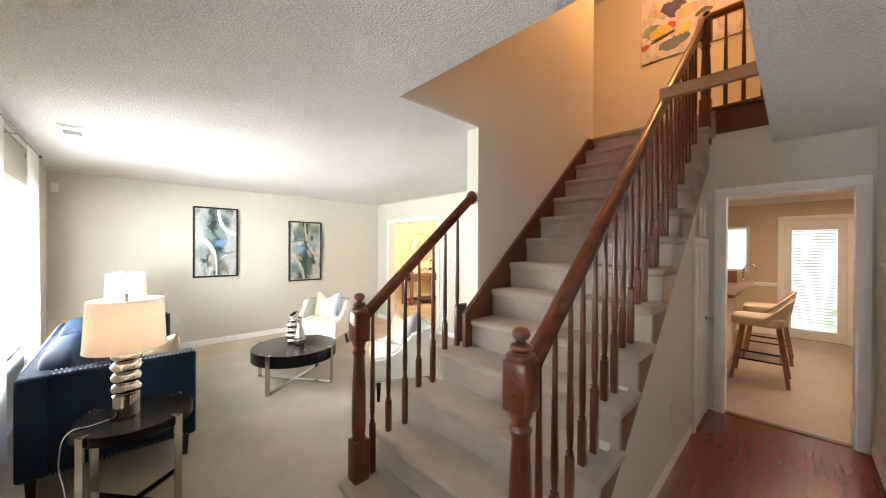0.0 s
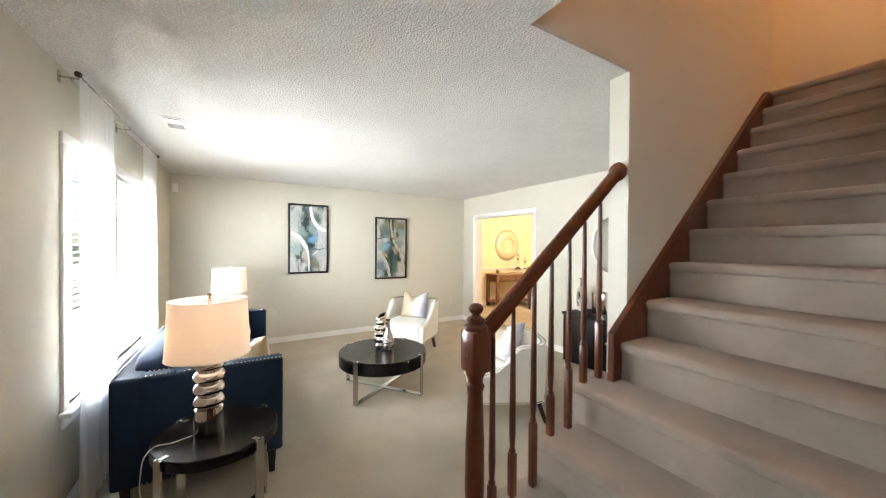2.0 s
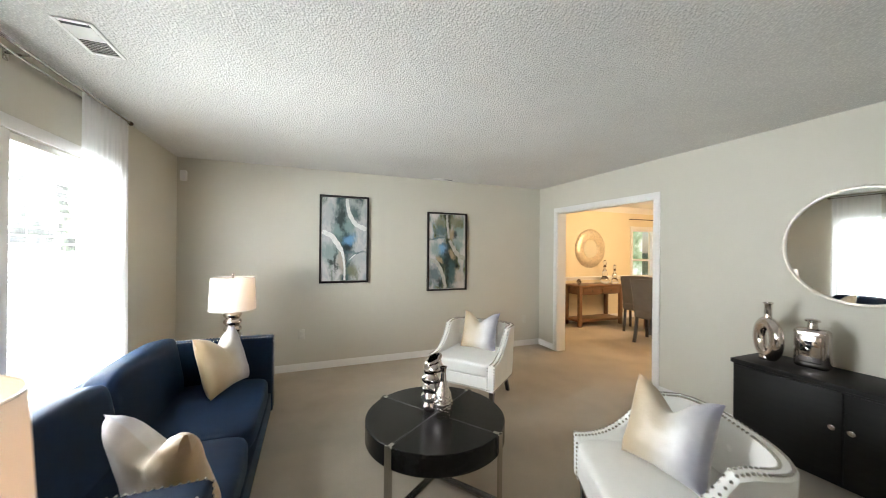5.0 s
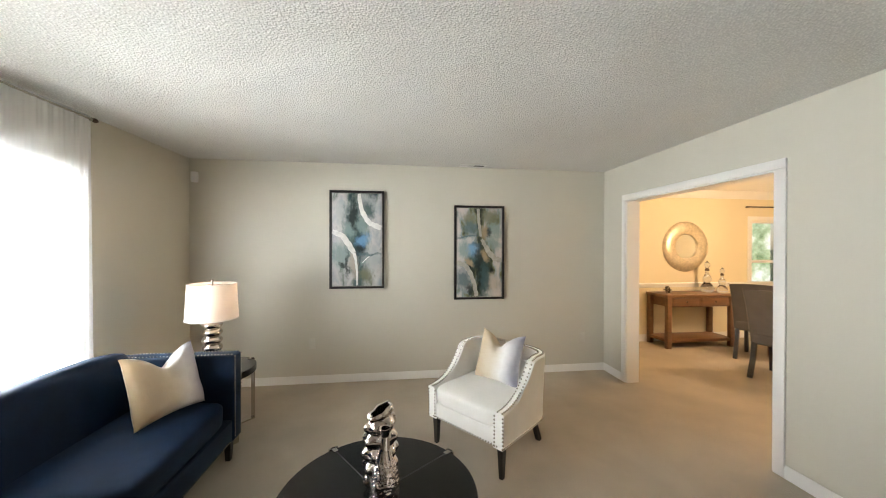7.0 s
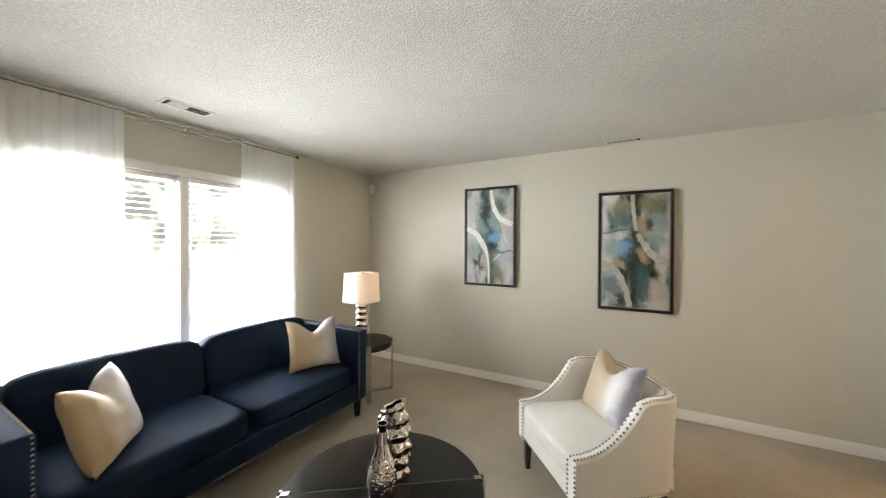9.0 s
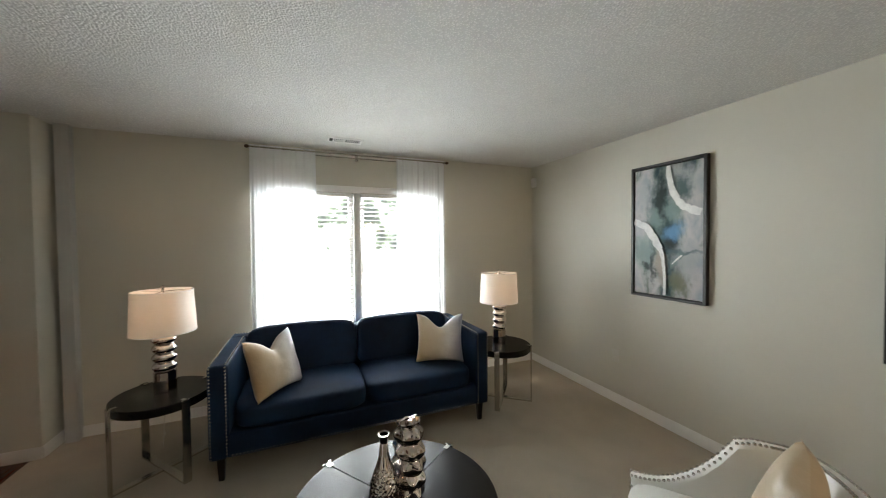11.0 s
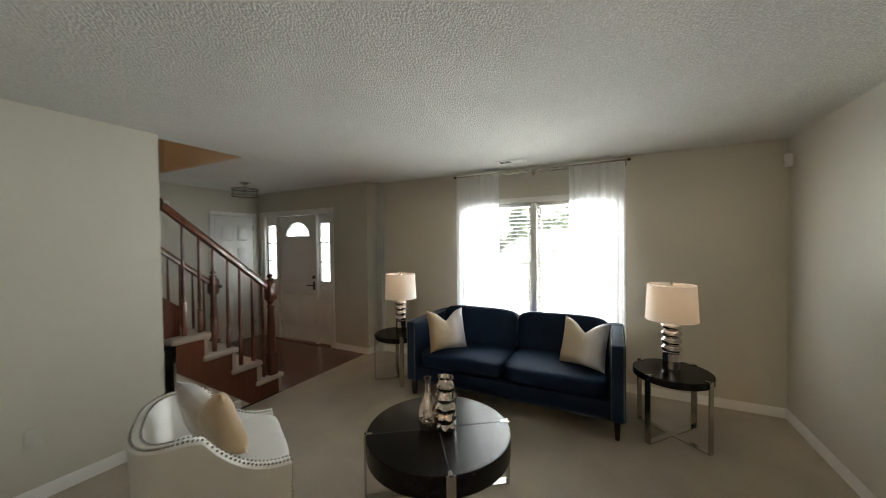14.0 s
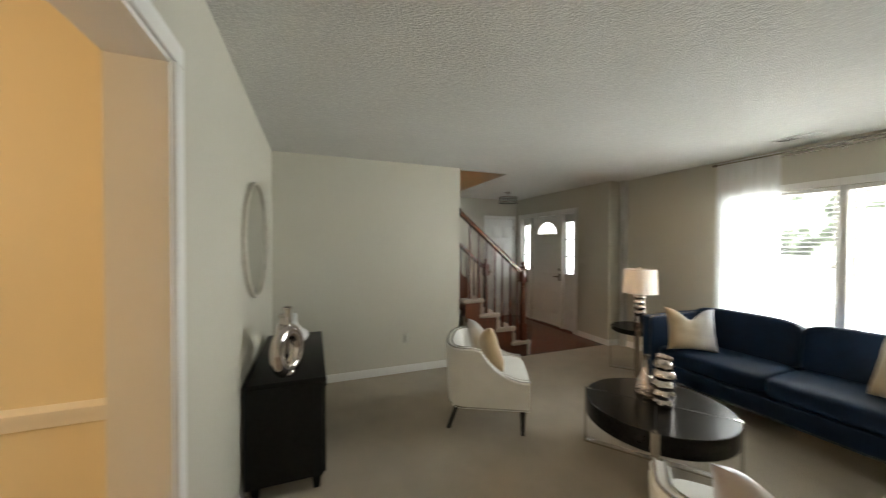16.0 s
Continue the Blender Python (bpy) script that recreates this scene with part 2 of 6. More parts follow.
def canvas_mat(name, seed, stops, middle=0.75):
    """Loose brushwork: warped noise through a run of pigments."""
    m, nodes, links, b = shader(name)
    tc = nodes.new("ShaderNodeTexCoord")
    mp = nodes.new("ShaderNodeMapping")
    mp.inputs["Location"].default_value = (seed, seed * 0.7, seed * 1.3)
    mp.inputs["Scale"].default_value = (1.5, 1.0, 0.75)
    links.new(tc.outputs["Object"], mp.inputs[0])
    n = nodes.new("ShaderNodeTexNoise")
    n.inputs["Scale"].default_value, n.inputs["Detail"].default_value = 4.6, 9.0
    n.inputs["Distortion"].default_value, n.inputs["Roughness"].default_value = 0.35, 0.58
    links.new(mp.outputs[0], n.inputs["Vector"])
    sep, far_x, drift = nodes.new("ShaderNodeSeparateXYZ"), nodes.new("ShaderNodeMath"), nodes.new("ShaderNodeMath")
    links.new(tc.outputs["Object"], sep.inputs[0])
    far_x.operation, drift.operation = "ABSOLUTE", "MULTIPLY_ADD"
    links.new(sep.outputs["X"], far_x.inputs[0])
    links.new(far_x.outputs[0], drift.inputs[0])
    drift.inputs[1].default_value = middle
    shift = nodes.new("ShaderNodeMath")
    shift.operation = "SUBTRACT"
    links.new(n.outputs[0], shift.inputs[0])
    shift.inputs[1].default_value = middle * 0.11
    links.new(shift.outputs[0], drift.inputs[2])
    r = ramp_node(nodes, links, drift.outputs[0], stops)
    links.new(r.outputs[0], b.inputs["Base Color"])
    b.inputs["Roughness"].default_value = 0.6
    b.inputs["Specular IOR Level"].default_value = 0.2
    bp = nodes.new("ShaderNodeBump")
    bp.inputs["Strength"].default_value, bp.inputs["Distance"].default_value = 0.4, 0.003
    f = noise_node(nodes, links, 45, 6.0, stretch=(1, 1, 0.3))
    links.new(f.outputs[0], bp.inputs["Height"])
    links.new(bp.outputs[0], b.inputs["Normal"])
    return m


def brush_patches(m, patches):
    """Soft, ragged patches of pigment scumbled over a canvas: middle, half sizes, slant and colour of each."""
    nodes, links = m.node_tree.nodes, m.node_tree.links
    b = nodes["Principled BSDF"]
    tc = nodes.new("ShaderNodeTexCoord")
    warp = noise_node(nodes, links, 13, 7.0, rough=0.68)
    off = nodes.new("ShaderNodeVectorMath")
    off.operation = "MULTIPLY_ADD"
    off.inputs[1].default_value, off.inputs[2].default_value = (0.13, 0.0, 0.13), (-0.065, 0.0, -0.065)
    links.new(warp.outputs["Color"], off.inputs[0])
    add = nodes.new("ShaderNodeVectorMath")
    links.new(tc.outputs["Object"], add.inputs[0])
    links.new(off.outputs[0], add.inputs[1])
    dry = noise_node(nodes, links, 34, 5.0, rough=0.6, stretch=(1, 1, 0.45))
    for x, z, rx, rz, slant, col in patches:
        mp = nodes.new("ShaderNodeMapping")
        mp.vector_type = "TEXTURE"
        mp.inputs["Location"].default_value, mp.inputs["Rotation"].default_value = (x, 0, z), (0, -slant, 0)
        mp.inputs["Scale"].default_value = (rx, 5.0, rz)
        links.new(add.outputs[0], mp.inputs[0])
        far = nodes.new("ShaderNodeVectorMath")
        far.operation = "LENGTH"
        links.new(mp.outputs[0], far.inputs[0])
        edge = nodes.new("ShaderNodeMath")
        edge.operation = "MULTIPLY_ADD"
        edge.inputs[1].default_value = 0.9
        links.new(dry.outputs[0], edge.inputs[0])
        links.new(far.outputs["Value"], edge.inputs[2])
        fade = nodes.new("ShaderNodeMapRange")
        fade.interpolation_type = "SMOOTHSTEP"
        fade.inputs["From Min"].default_value, fade.inputs["From Max"].default_value = 0.75, 1.65
        fade.inputs["To Min"].default_value, fade.inputs["To Max"].default_value = 0.88, 0.0
        links.new(edge.outputs[0], fade.inputs[0])
        mix = nodes.new("ShaderNodeMix")
        mix.data_type = "RGBA"
        links.new(fade.outputs[0], mix.inputs["Factor"])
        links.new(b.inputs["Base Color"].links[0].from_socket, mix.inputs["A"])
        mix.inputs["B"].default_value = (*col, 1)
        links.new(mix.outputs["Result"], b.inputs["Base Color"])


COOL = [(0.30, (0.012, 0.018, 0.018)), (0.38, (0.06, 0.10, 0.11)), (0.43, (0.22, 0.25, 0.22)), (0.48, (0.42, 0.43, 0.42)), (0.55, (0.56, 0.54, 0.53)), (0.68, (0.36, 0.40, 0.43))]
canvas_one = canvas_mat("canvas_cool", 3.1, COOL)
canvas_two = canvas_mat("canvas_olive", 8.4, [(0.32, (0.012, 0.016, 0.014)), (0.40, (0.05, 0.06, 0.035)), (0.46, (0.17, 0.18, 0.10)), (0.51, (0.26, 0.31, 0.31)), (0.58, (0.48, 0.45, 0.43)), (0.70, (0.55, 0.50, 0.47))])
canvas_three = canvas_mat("canvas_bright", 5.2, [(0.28, (0.28, 0.30, 0.42)), (0.40, (0.56, 0.52, 0.56)), (0.48, (0.70, 0.68, 0.68)), (0.56, (0.70, 0.64, 0.64)), (0.64, (0.48, 0.50, 0.62)), (0.74, (0.66, 0.56, 0.40))], 0.0)
stroke_white = paint("stroke_white", (0.76, 0.76, 0.73), 0.4, var=0.15, scale=20, grain=60, bump=0.6, dist=0.003)
stroke_dark = paint("stroke_dark", (0.018, 0.028, 0.026), 0.4, var=0.5, scale=14, grain=60, bump=0.6, dist=0.003)
stroke_teal = paint("stroke_teal", (0.05, 0.10, 0.10), 0.4, var=0.6, scale=9, grain=60, bump=0.6, dist=0.003)
stroke_blue = paint("stroke_blue", (0.15, 0.32, 0.54), 0.4, var=0.5, scale=14, grain=60, bump=0.6, dist=0.003)
stroke_olive = paint("stroke_olive", (0.19, 0.19, 0.12), 0.4, var=0.6, scale=9, grain=60, bump=0.6, dist=0.003)
stroke_grey = paint("stroke_grey", (0.42, 0.44, 0.44), 0.4, var=0.5, scale=12, grain=60, bump=0.6, dist=0.003)
stroke_mist = paint("stroke_mist", (0.22, 0.30, 0.28), 0.5, var=0.45, scale=12, grain=60, bump=0.6, dist=0.003)
stroke_slate = paint("stroke_slate", (0.09, 0.14, 0.15), 0.5, var=0.5, scale=12, grain=60, bump=0.6, dist=0.003)
stroke_tan = paint("stroke_tan", (0.46, 0.39, 0.33), 0.5, var=0.3, scale=12, grain=60, bump=0.6, dist=0.003)
stroke_ochre = paint("stroke_ochre", (0.36, 0.27, 0.16), 0.5, var=0.4, scale=12, grain=60, bump=0.6, dist=0.003)
stroke_pale = paint("stroke_pale", (0.38, 0.36, 0.31), 0.5, var=0.25, scale=16, grain=60, bump=0.6, dist=0.003)
stroke_red = paint("stroke_red", (0.50, 0.06, 0.04), 0.4, var=0.3, scale=14)
stroke_peach = paint("stroke_peach", (0.66, 0.42, 0.30), 0.5, var=0.25, scale=12, grain=60, bump=0.4, dist=0.003)
stroke_yellow = paint("stroke_yellow", (0.62, 0.48, 0.12), 0.4, var=0.3, scale=14)
stroke_navy = paint("stroke_navy", (0.05, 0.05, 0.16), 0.4, var=0.4, scale=14)


def glow(name, col, strength):
    m, nodes, links, b = shader(name)
    e = nodes.new("ShaderNodeEmission")
    e.inputs[0].default_value, e.inputs[1].default_value = (*col, 1), strength
    links.new(e.outputs[0], nodes["Material Output"].inputs[0])
    return m


bulb_glow = glow("bulb_glow", (1.0, 0.62, 0.32), 12.0)
tube_glow = glow("tube_glow", (1.0, 0.85, 0.65), 6.0)


def backdrop_mat(name, strength, stops, scale=1.1):
    """Bright overcast distance, with paler and leafier patches."""
    m, nodes, links, b = shader(name)
    n = noise_node(nodes, links, scale, 6.0, rough=0.65)
    r = ramp_node(nodes, links, n.outputs[0], stops)
    e = nodes.new("ShaderNodeEmission")
    e.inputs[1].default_value = strength
    links.new(r.outputs[0], e.inputs[0])
    links.new(e.outputs[0], nodes["Material Output"].inputs[0])
    return m


def street_mat(name, strength):
    """A blown-out street with a dark line of shrubs and house fronts at eye height and above."""
    m = backdrop_mat(name, strength, [(0.42, (0.009, 0.010, 0.009)), (0.50, (0.022, 0.026, 0.020)), (0.58, (0.9, 0.96, 1.0))], 1.7)
    nodes, links = m.node_tree.nodes, m.node_tree.links
    e = next(n for n in nodes if n.type == "EMISSION")
    tc, sep = nodes.new("ShaderNodeTexCoord"), nodes.new("ShaderNodeSeparateXYZ")
    links.new(tc.outputs["Object"], sep.inputs[0])
    band = ramp_node(nodes, links, sep.outputs["Z"], [(0.0, (0, 0, 0)), (0.26, (0, 0, 0)), (0.34, (1, 1, 1)), (0.62, (1, 1, 1)), (0.80, (0, 0, 0))])
    scale = nodes.new("ShaderNodeMapRange")
    scale.inputs["From Max"].default_value = 4.0
    links.new(sep.outputs["Z"], scale.inputs[0])
    links.new(scale.outputs[0], band.inputs[0])
    mix = nodes.new("ShaderNodeMix")
    mix.data_type = "RGBA"
    mix.inputs["A"].default_value = (0.92, 0.97, 1.0, 1)
    links.new(e.inputs[0].links[0].from_socket, mix.inputs["B"])
    links.new(band.outputs[0], mix.inputs["Factor"])
    links.new(mix.outputs["Result"], e.inputs[0])
    return m


street_glow = street_mat("street_glow", 40.0)
porch_glow = backdrop_mat("porch_glow", 14.0, [(0.36, (0.004, 0.006, 0.004)), (0.42, (0.88, 0.95, 1.0)), (0.7, (0.93, 0.97, 1.0))])
garden_glow = backdrop_mat("garden_glow", 1.1, [(0.36, (0.16, 0.26, 0.12)), (0.46, (0.45, 0.60, 0.36)), (0.55, (0.95, 1.0, 0.94))])
patio_glow = backdrop_mat("patio_glow", 0.75, [(0.36, (0.42, 0.55, 0.36)), (0.48, (0.88, 0.95, 0.92)), (0.7, (0.95, 0.98, 1.0))])

# ---- mesh helpers ----


def box(bm, x0, x1, y0, y1, z0, z1, bevel=0.0, seg=2):
    made = bmesh.ops.create_cube(bm, size=1.0, matrix=Matrix.Translation(((x0 + x1) / 2, (y0 + y1) / 2, (z0 + z1) / 2)) @ Matrix.Diagonal((abs(x1 - x0), abs(y1 - y0), abs(z1 - z0), 1)))
    if bevel:
        es = list({e for v in made["verts"] for e in v.link_edges})
        bmesh.ops.bevel(bm, geom=es, offset=bevel, segments=seg, affect="EDGES", profile=0.5)


def rounded(x0, x1, y0, y1, z0, z1, bevel=0.004, seg=2):
    bm = bmesh.new()
    box(bm, x0, x1, y0, y1, z0, z1, bevel, seg)
    return bm


def boxes(*dims):
    bm = bmesh.new()
    for d in dims:
        box(bm, *d)
    return bm


def lathe(profile, seg=32, at=(0, 0, 0), bm=None, sx=1.0, sy=1.0):
    """A turned solid from (radius, height) pairs."""
    bm = bm or bmesh.new()
    rings = []
    for r, z in profile:
        if r < 1e-5:
            rings.append([bm.verts.new((at[0], at[1], at[2] + z))])
        else:
            rings.append([bm.verts.new((at[0] + sx * r * math.cos(2 * math.pi * i / seg), at[1] + sy * r * math.sin(2 * math.pi * i / seg), at[2] + z)) for i in range(seg)])
    for a, b in zip(rings, rings[1:]):
        for i in range(seg):
            j = (i + 1) % seg
            if len(a) == 1 and len(b) == 1:
                continue
            if len(a) == 1:
                bm.faces.new((a[0], b[i], b[j]))
            elif len(b) == 1:
                bm.faces.new((a[i], a[j], b[0]))
            else:
                bm.faces.new((a[i], a[j], b[j], b[i]))
    if len(rings[0]) > 1:
        bm.faces.new(rings[0][::-1])
    if len(rings[-1]) > 1:
        bm.faces.new(rings[-1])
    bmesh.ops.recalc_face_normals(bm, faces=bm.faces)
    return bm


def sweep(points, section, bm=None, up=Vector((0, 0, 1)), closed=False):
    """A bar of the given section, (side, up) pairs, along a line of points."""
    bm = bm or bmesh.new()
    pts = [Vector(p) for p in points]
    rings = []
    for i, p in enumerate(pts):
        a = pts[i - 1] if i or closed else p
        b = pts[(i + 1) % len(pts)] if i + 1 < len(pts) or closed else p
        d = (b - a).normalized()
        side = d.cross(up)
        side = side.normalized() if side.length > 1e-4 else Vector((1, 0, 0))
        top = side.cross(d).normalized()
        rings.append([bm.verts.new(p + side * s + top * u) for s, u in section])
    n = len(section)
    pairs = list(zip(rings, rings[1:])) + ([(rings[-1], rings[0])] if closed else [])
    for a, b in pairs:
        for i in range(n):
            bm.faces.new((a[i], a[(i + 1) % n], b[(i + 1) % n], b[i]))
    if not closed:
        bm.faces.new(rings[0][::-1])
        bm.faces.new(rings[-1])
    bmesh.ops.recalc_face_normals(bm, faces=bm.faces)
    return bm


def circle(r, n=10):
    return [(r * math.cos(2 * math.pi * i / n), r * math.sin(2 * math.pi * i / n)) for i in range(n)]


def rod(a, b, r, n=10, bm=None):
    return sweep([a, b], circle(r, n), bm, up=Vector((0.31, 0.17, 0.93)) if abs((Vector(b) - Vector(a)).normalized().z) < 0.9 else Vector((0, 1, 0)))


def prism(outline, y0, y1, bm=None):
    """A plate whose outline is given in x and z, from y0 to y1."""
    bm = bm or bmesh.new()
    a = [bm.verts.new((x, y0, z)) for x, z in outline]
    b = [bm.verts.new((x, y1, z)) for x, z in outline]
    n = len(outline)
    bm.faces.new(a)
    bm.faces.new(b[::-1])
    for i in range(n):
        bm.faces.new((a[i], b[i], b[(i + 1) % n], a[(i + 1) % n]))
    bmesh.ops.recalc_face_normals(bm, faces=bm.faces)
    return bm


def studs(points, r=0.006):
    """Small domed nail heads, joined."""
    bm = bmesh.new()
    for p in points:
        bmesh.ops.create_icosphere(bm, subdivisions=1, radius=r, matrix=Matrix.Translation(p))
    return bm


def link_mesh(name, bm, material, smooth=False):
    me = bpy.data.meshes.new(name)
    bm.to_mesh(me)
    bm.free()
    me.materials.append(material)
    if smooth:
        for p in me.polygons:
            p.use_smooth = True
        me.set_sharp_from_angle(angle=radians(40))
    return new(name, me)


def part(name, bm, material, parent, label="", smooth=True):
    ob = link_mesh(name, bm, material, smooth)
    ob.parent = parent
    if label:
        ob["label"] = label
    return ob


def again(ob, m, parent=None):
    """Another piece on the same mesh, under the same parent."""
    o = new(ob.name.split(".")[0], ob.data)
    o.parent = parent or ob.parent
    o.matrix_basis = m
    return o


def structure(name, bm, material, label, category, smooth=False):
    return tagged(link_mesh(name, bm, material, smooth), label, category, kind="structure")


def thing(name, m, label, category, group=""):
    ob = new(name)
    ob.empty_display_size = 0.1
    ob.matrix_basis = m
    return tagged(ob, label, category, group)


def solid(name, bm, material, m, label, category, group="", smooth=True):
    """A thing that is one mesh."""
    ob = link_mesh(name, bm, material, smooth)
    ob.matrix_basis = m
    return tagged(ob, label, category, group)

# ---- the plan ----
H, UP, TOP = 2.44, 2.814, 5.25                 # ceiling, upper floor, upper ceiling
WX, EX, NY, OX, SY, JY = -0.67, -0.43, 6.37, 4.04, -0.48, 1.925
SY2 = -0.335                                  # the hall wall beyond its jog
SW0, SW1 = 1.745, 1.857                         # stair wall faces
HX0, HX1, HY0 = 1.22, 4.04, 0.217             # stairwell opening
RISE, RUN, NOSE = 0.201, 0.2378, 0.883

CARPET = 1.865                                # where the living room carpet meets the hall planks

# ---- floors, walls and ceilings ----
structure("floor_living_room", boxes((WX, OX, CARPET, NY, -0.10, 0.0), (OX, OX + 0.13, 4.46, 5.955, -0.10, 0.0)), carpet, "beige cut-pile carpet of the living room", "floor")
structure("floor_dining_room", boxes((OX + 0.13, 8.4, 4.10, 7.45, -0.10, 0.0)), carpet, "beige cut-pile carpet of the dining room", "floor")
structure("floor_kitchen", boxes((OX + 0.065, 8.4, -1.6, 3.98, -0.10, -0.002)), kitchen_floor, "tan sheet floor of the kitchen", "floor")
hall_floor = structure("floor_hall", boxes((EX, OX + 0.065, SY, CARPET, -0.10, -0.012)), dark_gap, "reddish hardwood strip floor of the entry hall", "floor")
structure("ground", boxes((-300, 300, -300, 300, -0.6, -0.25)), grass, "lawn round the house", "ground")

WIN = (3.335, 5.045, 0.584, 2.024)
T = 0.16
structure("wall_west", boxes(
    (WX - T, WX, JY - 0.12, WIN[0], 0, H), (WX - T, WX, WIN[1], NY + T, 0, H),
    (WX - T, WX, WIN[0], WIN[1], 0, WIN[2]), (WX - T, WX, WIN[0], WIN[1], WIN[3], H)), wall_paint, "cream painted wall with a double window", "wall")
DOOR = (-0.385, 1.20, 2.056)
DSHIFT = 0.03                                 # the whole door unit sits this far along the wall
structure("wall_entry", boxes(
    (EX - T, EX, SY - T, DOOR[0] + DSHIFT, 0, H), (EX - T, EX, DOOR[1] + DSHIFT, JY, 0, H), (EX - T, EX, DOOR[0] + DSHIFT, DOOR[1] + DSHIFT, DOOR[2], H),
    (WX, EX - T, JY - 0.12, JY, 0, H)), wall_paint, "cream painted wall round the front door", "wall")
structure("wall_north", boxes((WX - T, OX, NY, NY + T, 0, H)), wall_paint, "cream painted wall with two framed paintings", "wall")
OP = (4.46, 5.955, 2.031)
structure("wall_east", boxes(
    (OX, OX + 0.13, SW0, OP[0], 0, H), (OX, OX + 0.13, OP[1], 7.45, 0, H), (OX, OX + 0.13, OP[0], OP[1], OP[2], H),
    (OX, OX + 0.13, -1.6, -0.25, 0, H), (OX, OX + 0.13, -0.25, 0.535, 2.02, H), (OX, OX + 0.13, 0.535, SW0, 0, H),
    (OX, OX + 0.13, HY0, SW0, H, 2.60)), wall_paint, "cream painted wall with openings to the dining room and kitchen", "wall")
structure("wall_south", boxes((EX, 1.3, SY - T, SY, 0, H), (1.3, OX, SY2 - T, SY2, 0, H)), wall_paint, "cream painted hall wall", "wall")
structure("wall_stair", boxes((1.957, OX, SW0, SW1, 0, H + 0.02), (HX0 - 0.12, OX, SW0, SW1, H + 0.02, TOP)), wall_paint, "cream painted wall beside the stairs", "wall")
structure("wall_stairwell", boxes(
    (HX0 - 0.12, HX0, HY0, SW0, H + 0.02, TOP), (HX0 - 0.12, OX, HY0 - 0.12, HY0, H + 0.02, TOP)), wall_paint, "cream painted upper stairwell walls", "wall")
for side, dims in (("east", (5.25, 5.4, -0.9, 3.0, UP, TOP)), ("north", (OX + 0.02, 5.25, 2.9, 3.0, UP, TOP)), ("south", (OX, 5.25, -0.9, -0.8, UP, TOP)),
                   ("gallery", (OX - 0.1, OX, -0.8, HY0 - 0.12, UP, TOP)), ("west", (OX - 0.1, OX + 0.02, SW1, 3.0, UP, TOP))):
    structure("wall_upper_" + side, boxes(dims), wall_paint, "cream painted upper hall wall", "wall")
structure("floor_upper_hall", boxes((OX, 5.25, -0.9, 3.0, 2.62, UP)), stair_carpet, "carpeted upper hall floor", "floor")
structure("wall_dining_room", boxes(
    (OX + 0.13, 7.40, 7.45, 7.6, 0, H), (8.10, 8.4, 7.45, 7.6, 0, H), (7.40, 8.10, 7.45, 7.6, 0, 0.584), (7.40, 8.10, 7.45, 7.6, 1.964, H),
    (8.4, 8.55, 4.10, 7.6, 0, H), (OX + 0.13, 8.4, 3.98, 4.10, 0, H)), dining_paint, "warm yellow painted dining room wall", "wall")
structure("wall_dining_side", boxes((OX + 0.13, OX + 0.142, 4.10, OP[0], 0, H), (OX + 0.13, OX + 0.142, OP[1], 7.45, 0, H), (OX + 0.13, OX + 0.142, OP[0], OP[1], OP[2], H)), dining_paint, "warm yellow painted side of the dining room opening", "wall")
KD = (-0.44, 0.16, 0.0, 2.0)
structure("wall_kitchen", boxes(
    (8.4, 8.55, -1.6, -0.50, 0, H), (8.4, 8.55, 0.22, 0.66, 0, H), (8.4, 8.55, 1.45, 4.10, 0, H), (8.4, 8.55, -0.50, 0.22, 2.03, H),
    (8.4, 8.55, 0.66, 1.45, 0, 1.10), (8.4, 8.55, 0.66, 1.45, 1.95, H), (OX + 0.13, 8.4, -1.7, -1.6, 0, H)), kitchen_paint, "peach painted kitchen wall", "wall")

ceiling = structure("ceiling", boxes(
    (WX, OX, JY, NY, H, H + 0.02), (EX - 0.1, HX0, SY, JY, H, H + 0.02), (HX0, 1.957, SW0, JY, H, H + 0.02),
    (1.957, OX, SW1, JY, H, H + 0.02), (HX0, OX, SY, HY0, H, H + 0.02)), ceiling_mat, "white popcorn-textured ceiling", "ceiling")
structure("ceiling_dining_room", boxes((OX + 0.13, 8.4, 4.10, 7.45, H, H + 0.12)), trim_paint, "smooth white dining room ceiling", "ceiling")
structure("ceiling_kitchen", boxes((OX + 0.13, 8.4, -1.6, 3.98, H, H + 0.12)), trim_paint, "smooth white kitchen ceiling", "ceiling")
structure("ceiling_upper_hall", boxes((HX0 - 0.12, 5.4, -0.9, 3.0, TOP, TOP + 0.12)), trim_paint, "white upper hall ceiling", "ceiling")


def moulding(points, height=0.085, depth=0.013, bm=None):
    """A skirting board along a line on the floor; the wall is on the line's left."""
    return sweep(points, [(-0.001, 0), (depth, 0), (depth, height * 0.72), (depth * 0.55, height * 0.88), (depth * 0.35, height), (-0.001, height)], bm)


bb = bmesh.new()
for line in (
        [(WX, NY, 0), (OX, NY, 0)], [(OX, NY, 0), (OX, OP[1] + 0.066, 0)], [(OX, OP[0] - 0.066, 0), (OX, SW1, 0)],
        [(OX, SW1, 0), (1.957, SW1, 0)], [(EX, JY, 0), (WX, JY, 0)], [(WX, JY, 0), (WX, NY, 0)], [(EX, DOOR[1] + 0.07 + DSHIFT, 0), (EX, JY, 0)],
        [(OX, SY2, 0), (1.3, SY2, 0)], [(1.3, SY, 0), (0.45, SY, 0)], [(3.38, 0.66, 0), (2.0, 0.66, 0)]):
    moulding(line, bm=bb)
structure("baseboard", bb, trim_paint, "white painted baseboard", "baseboard", True)
bb = bmesh.new()
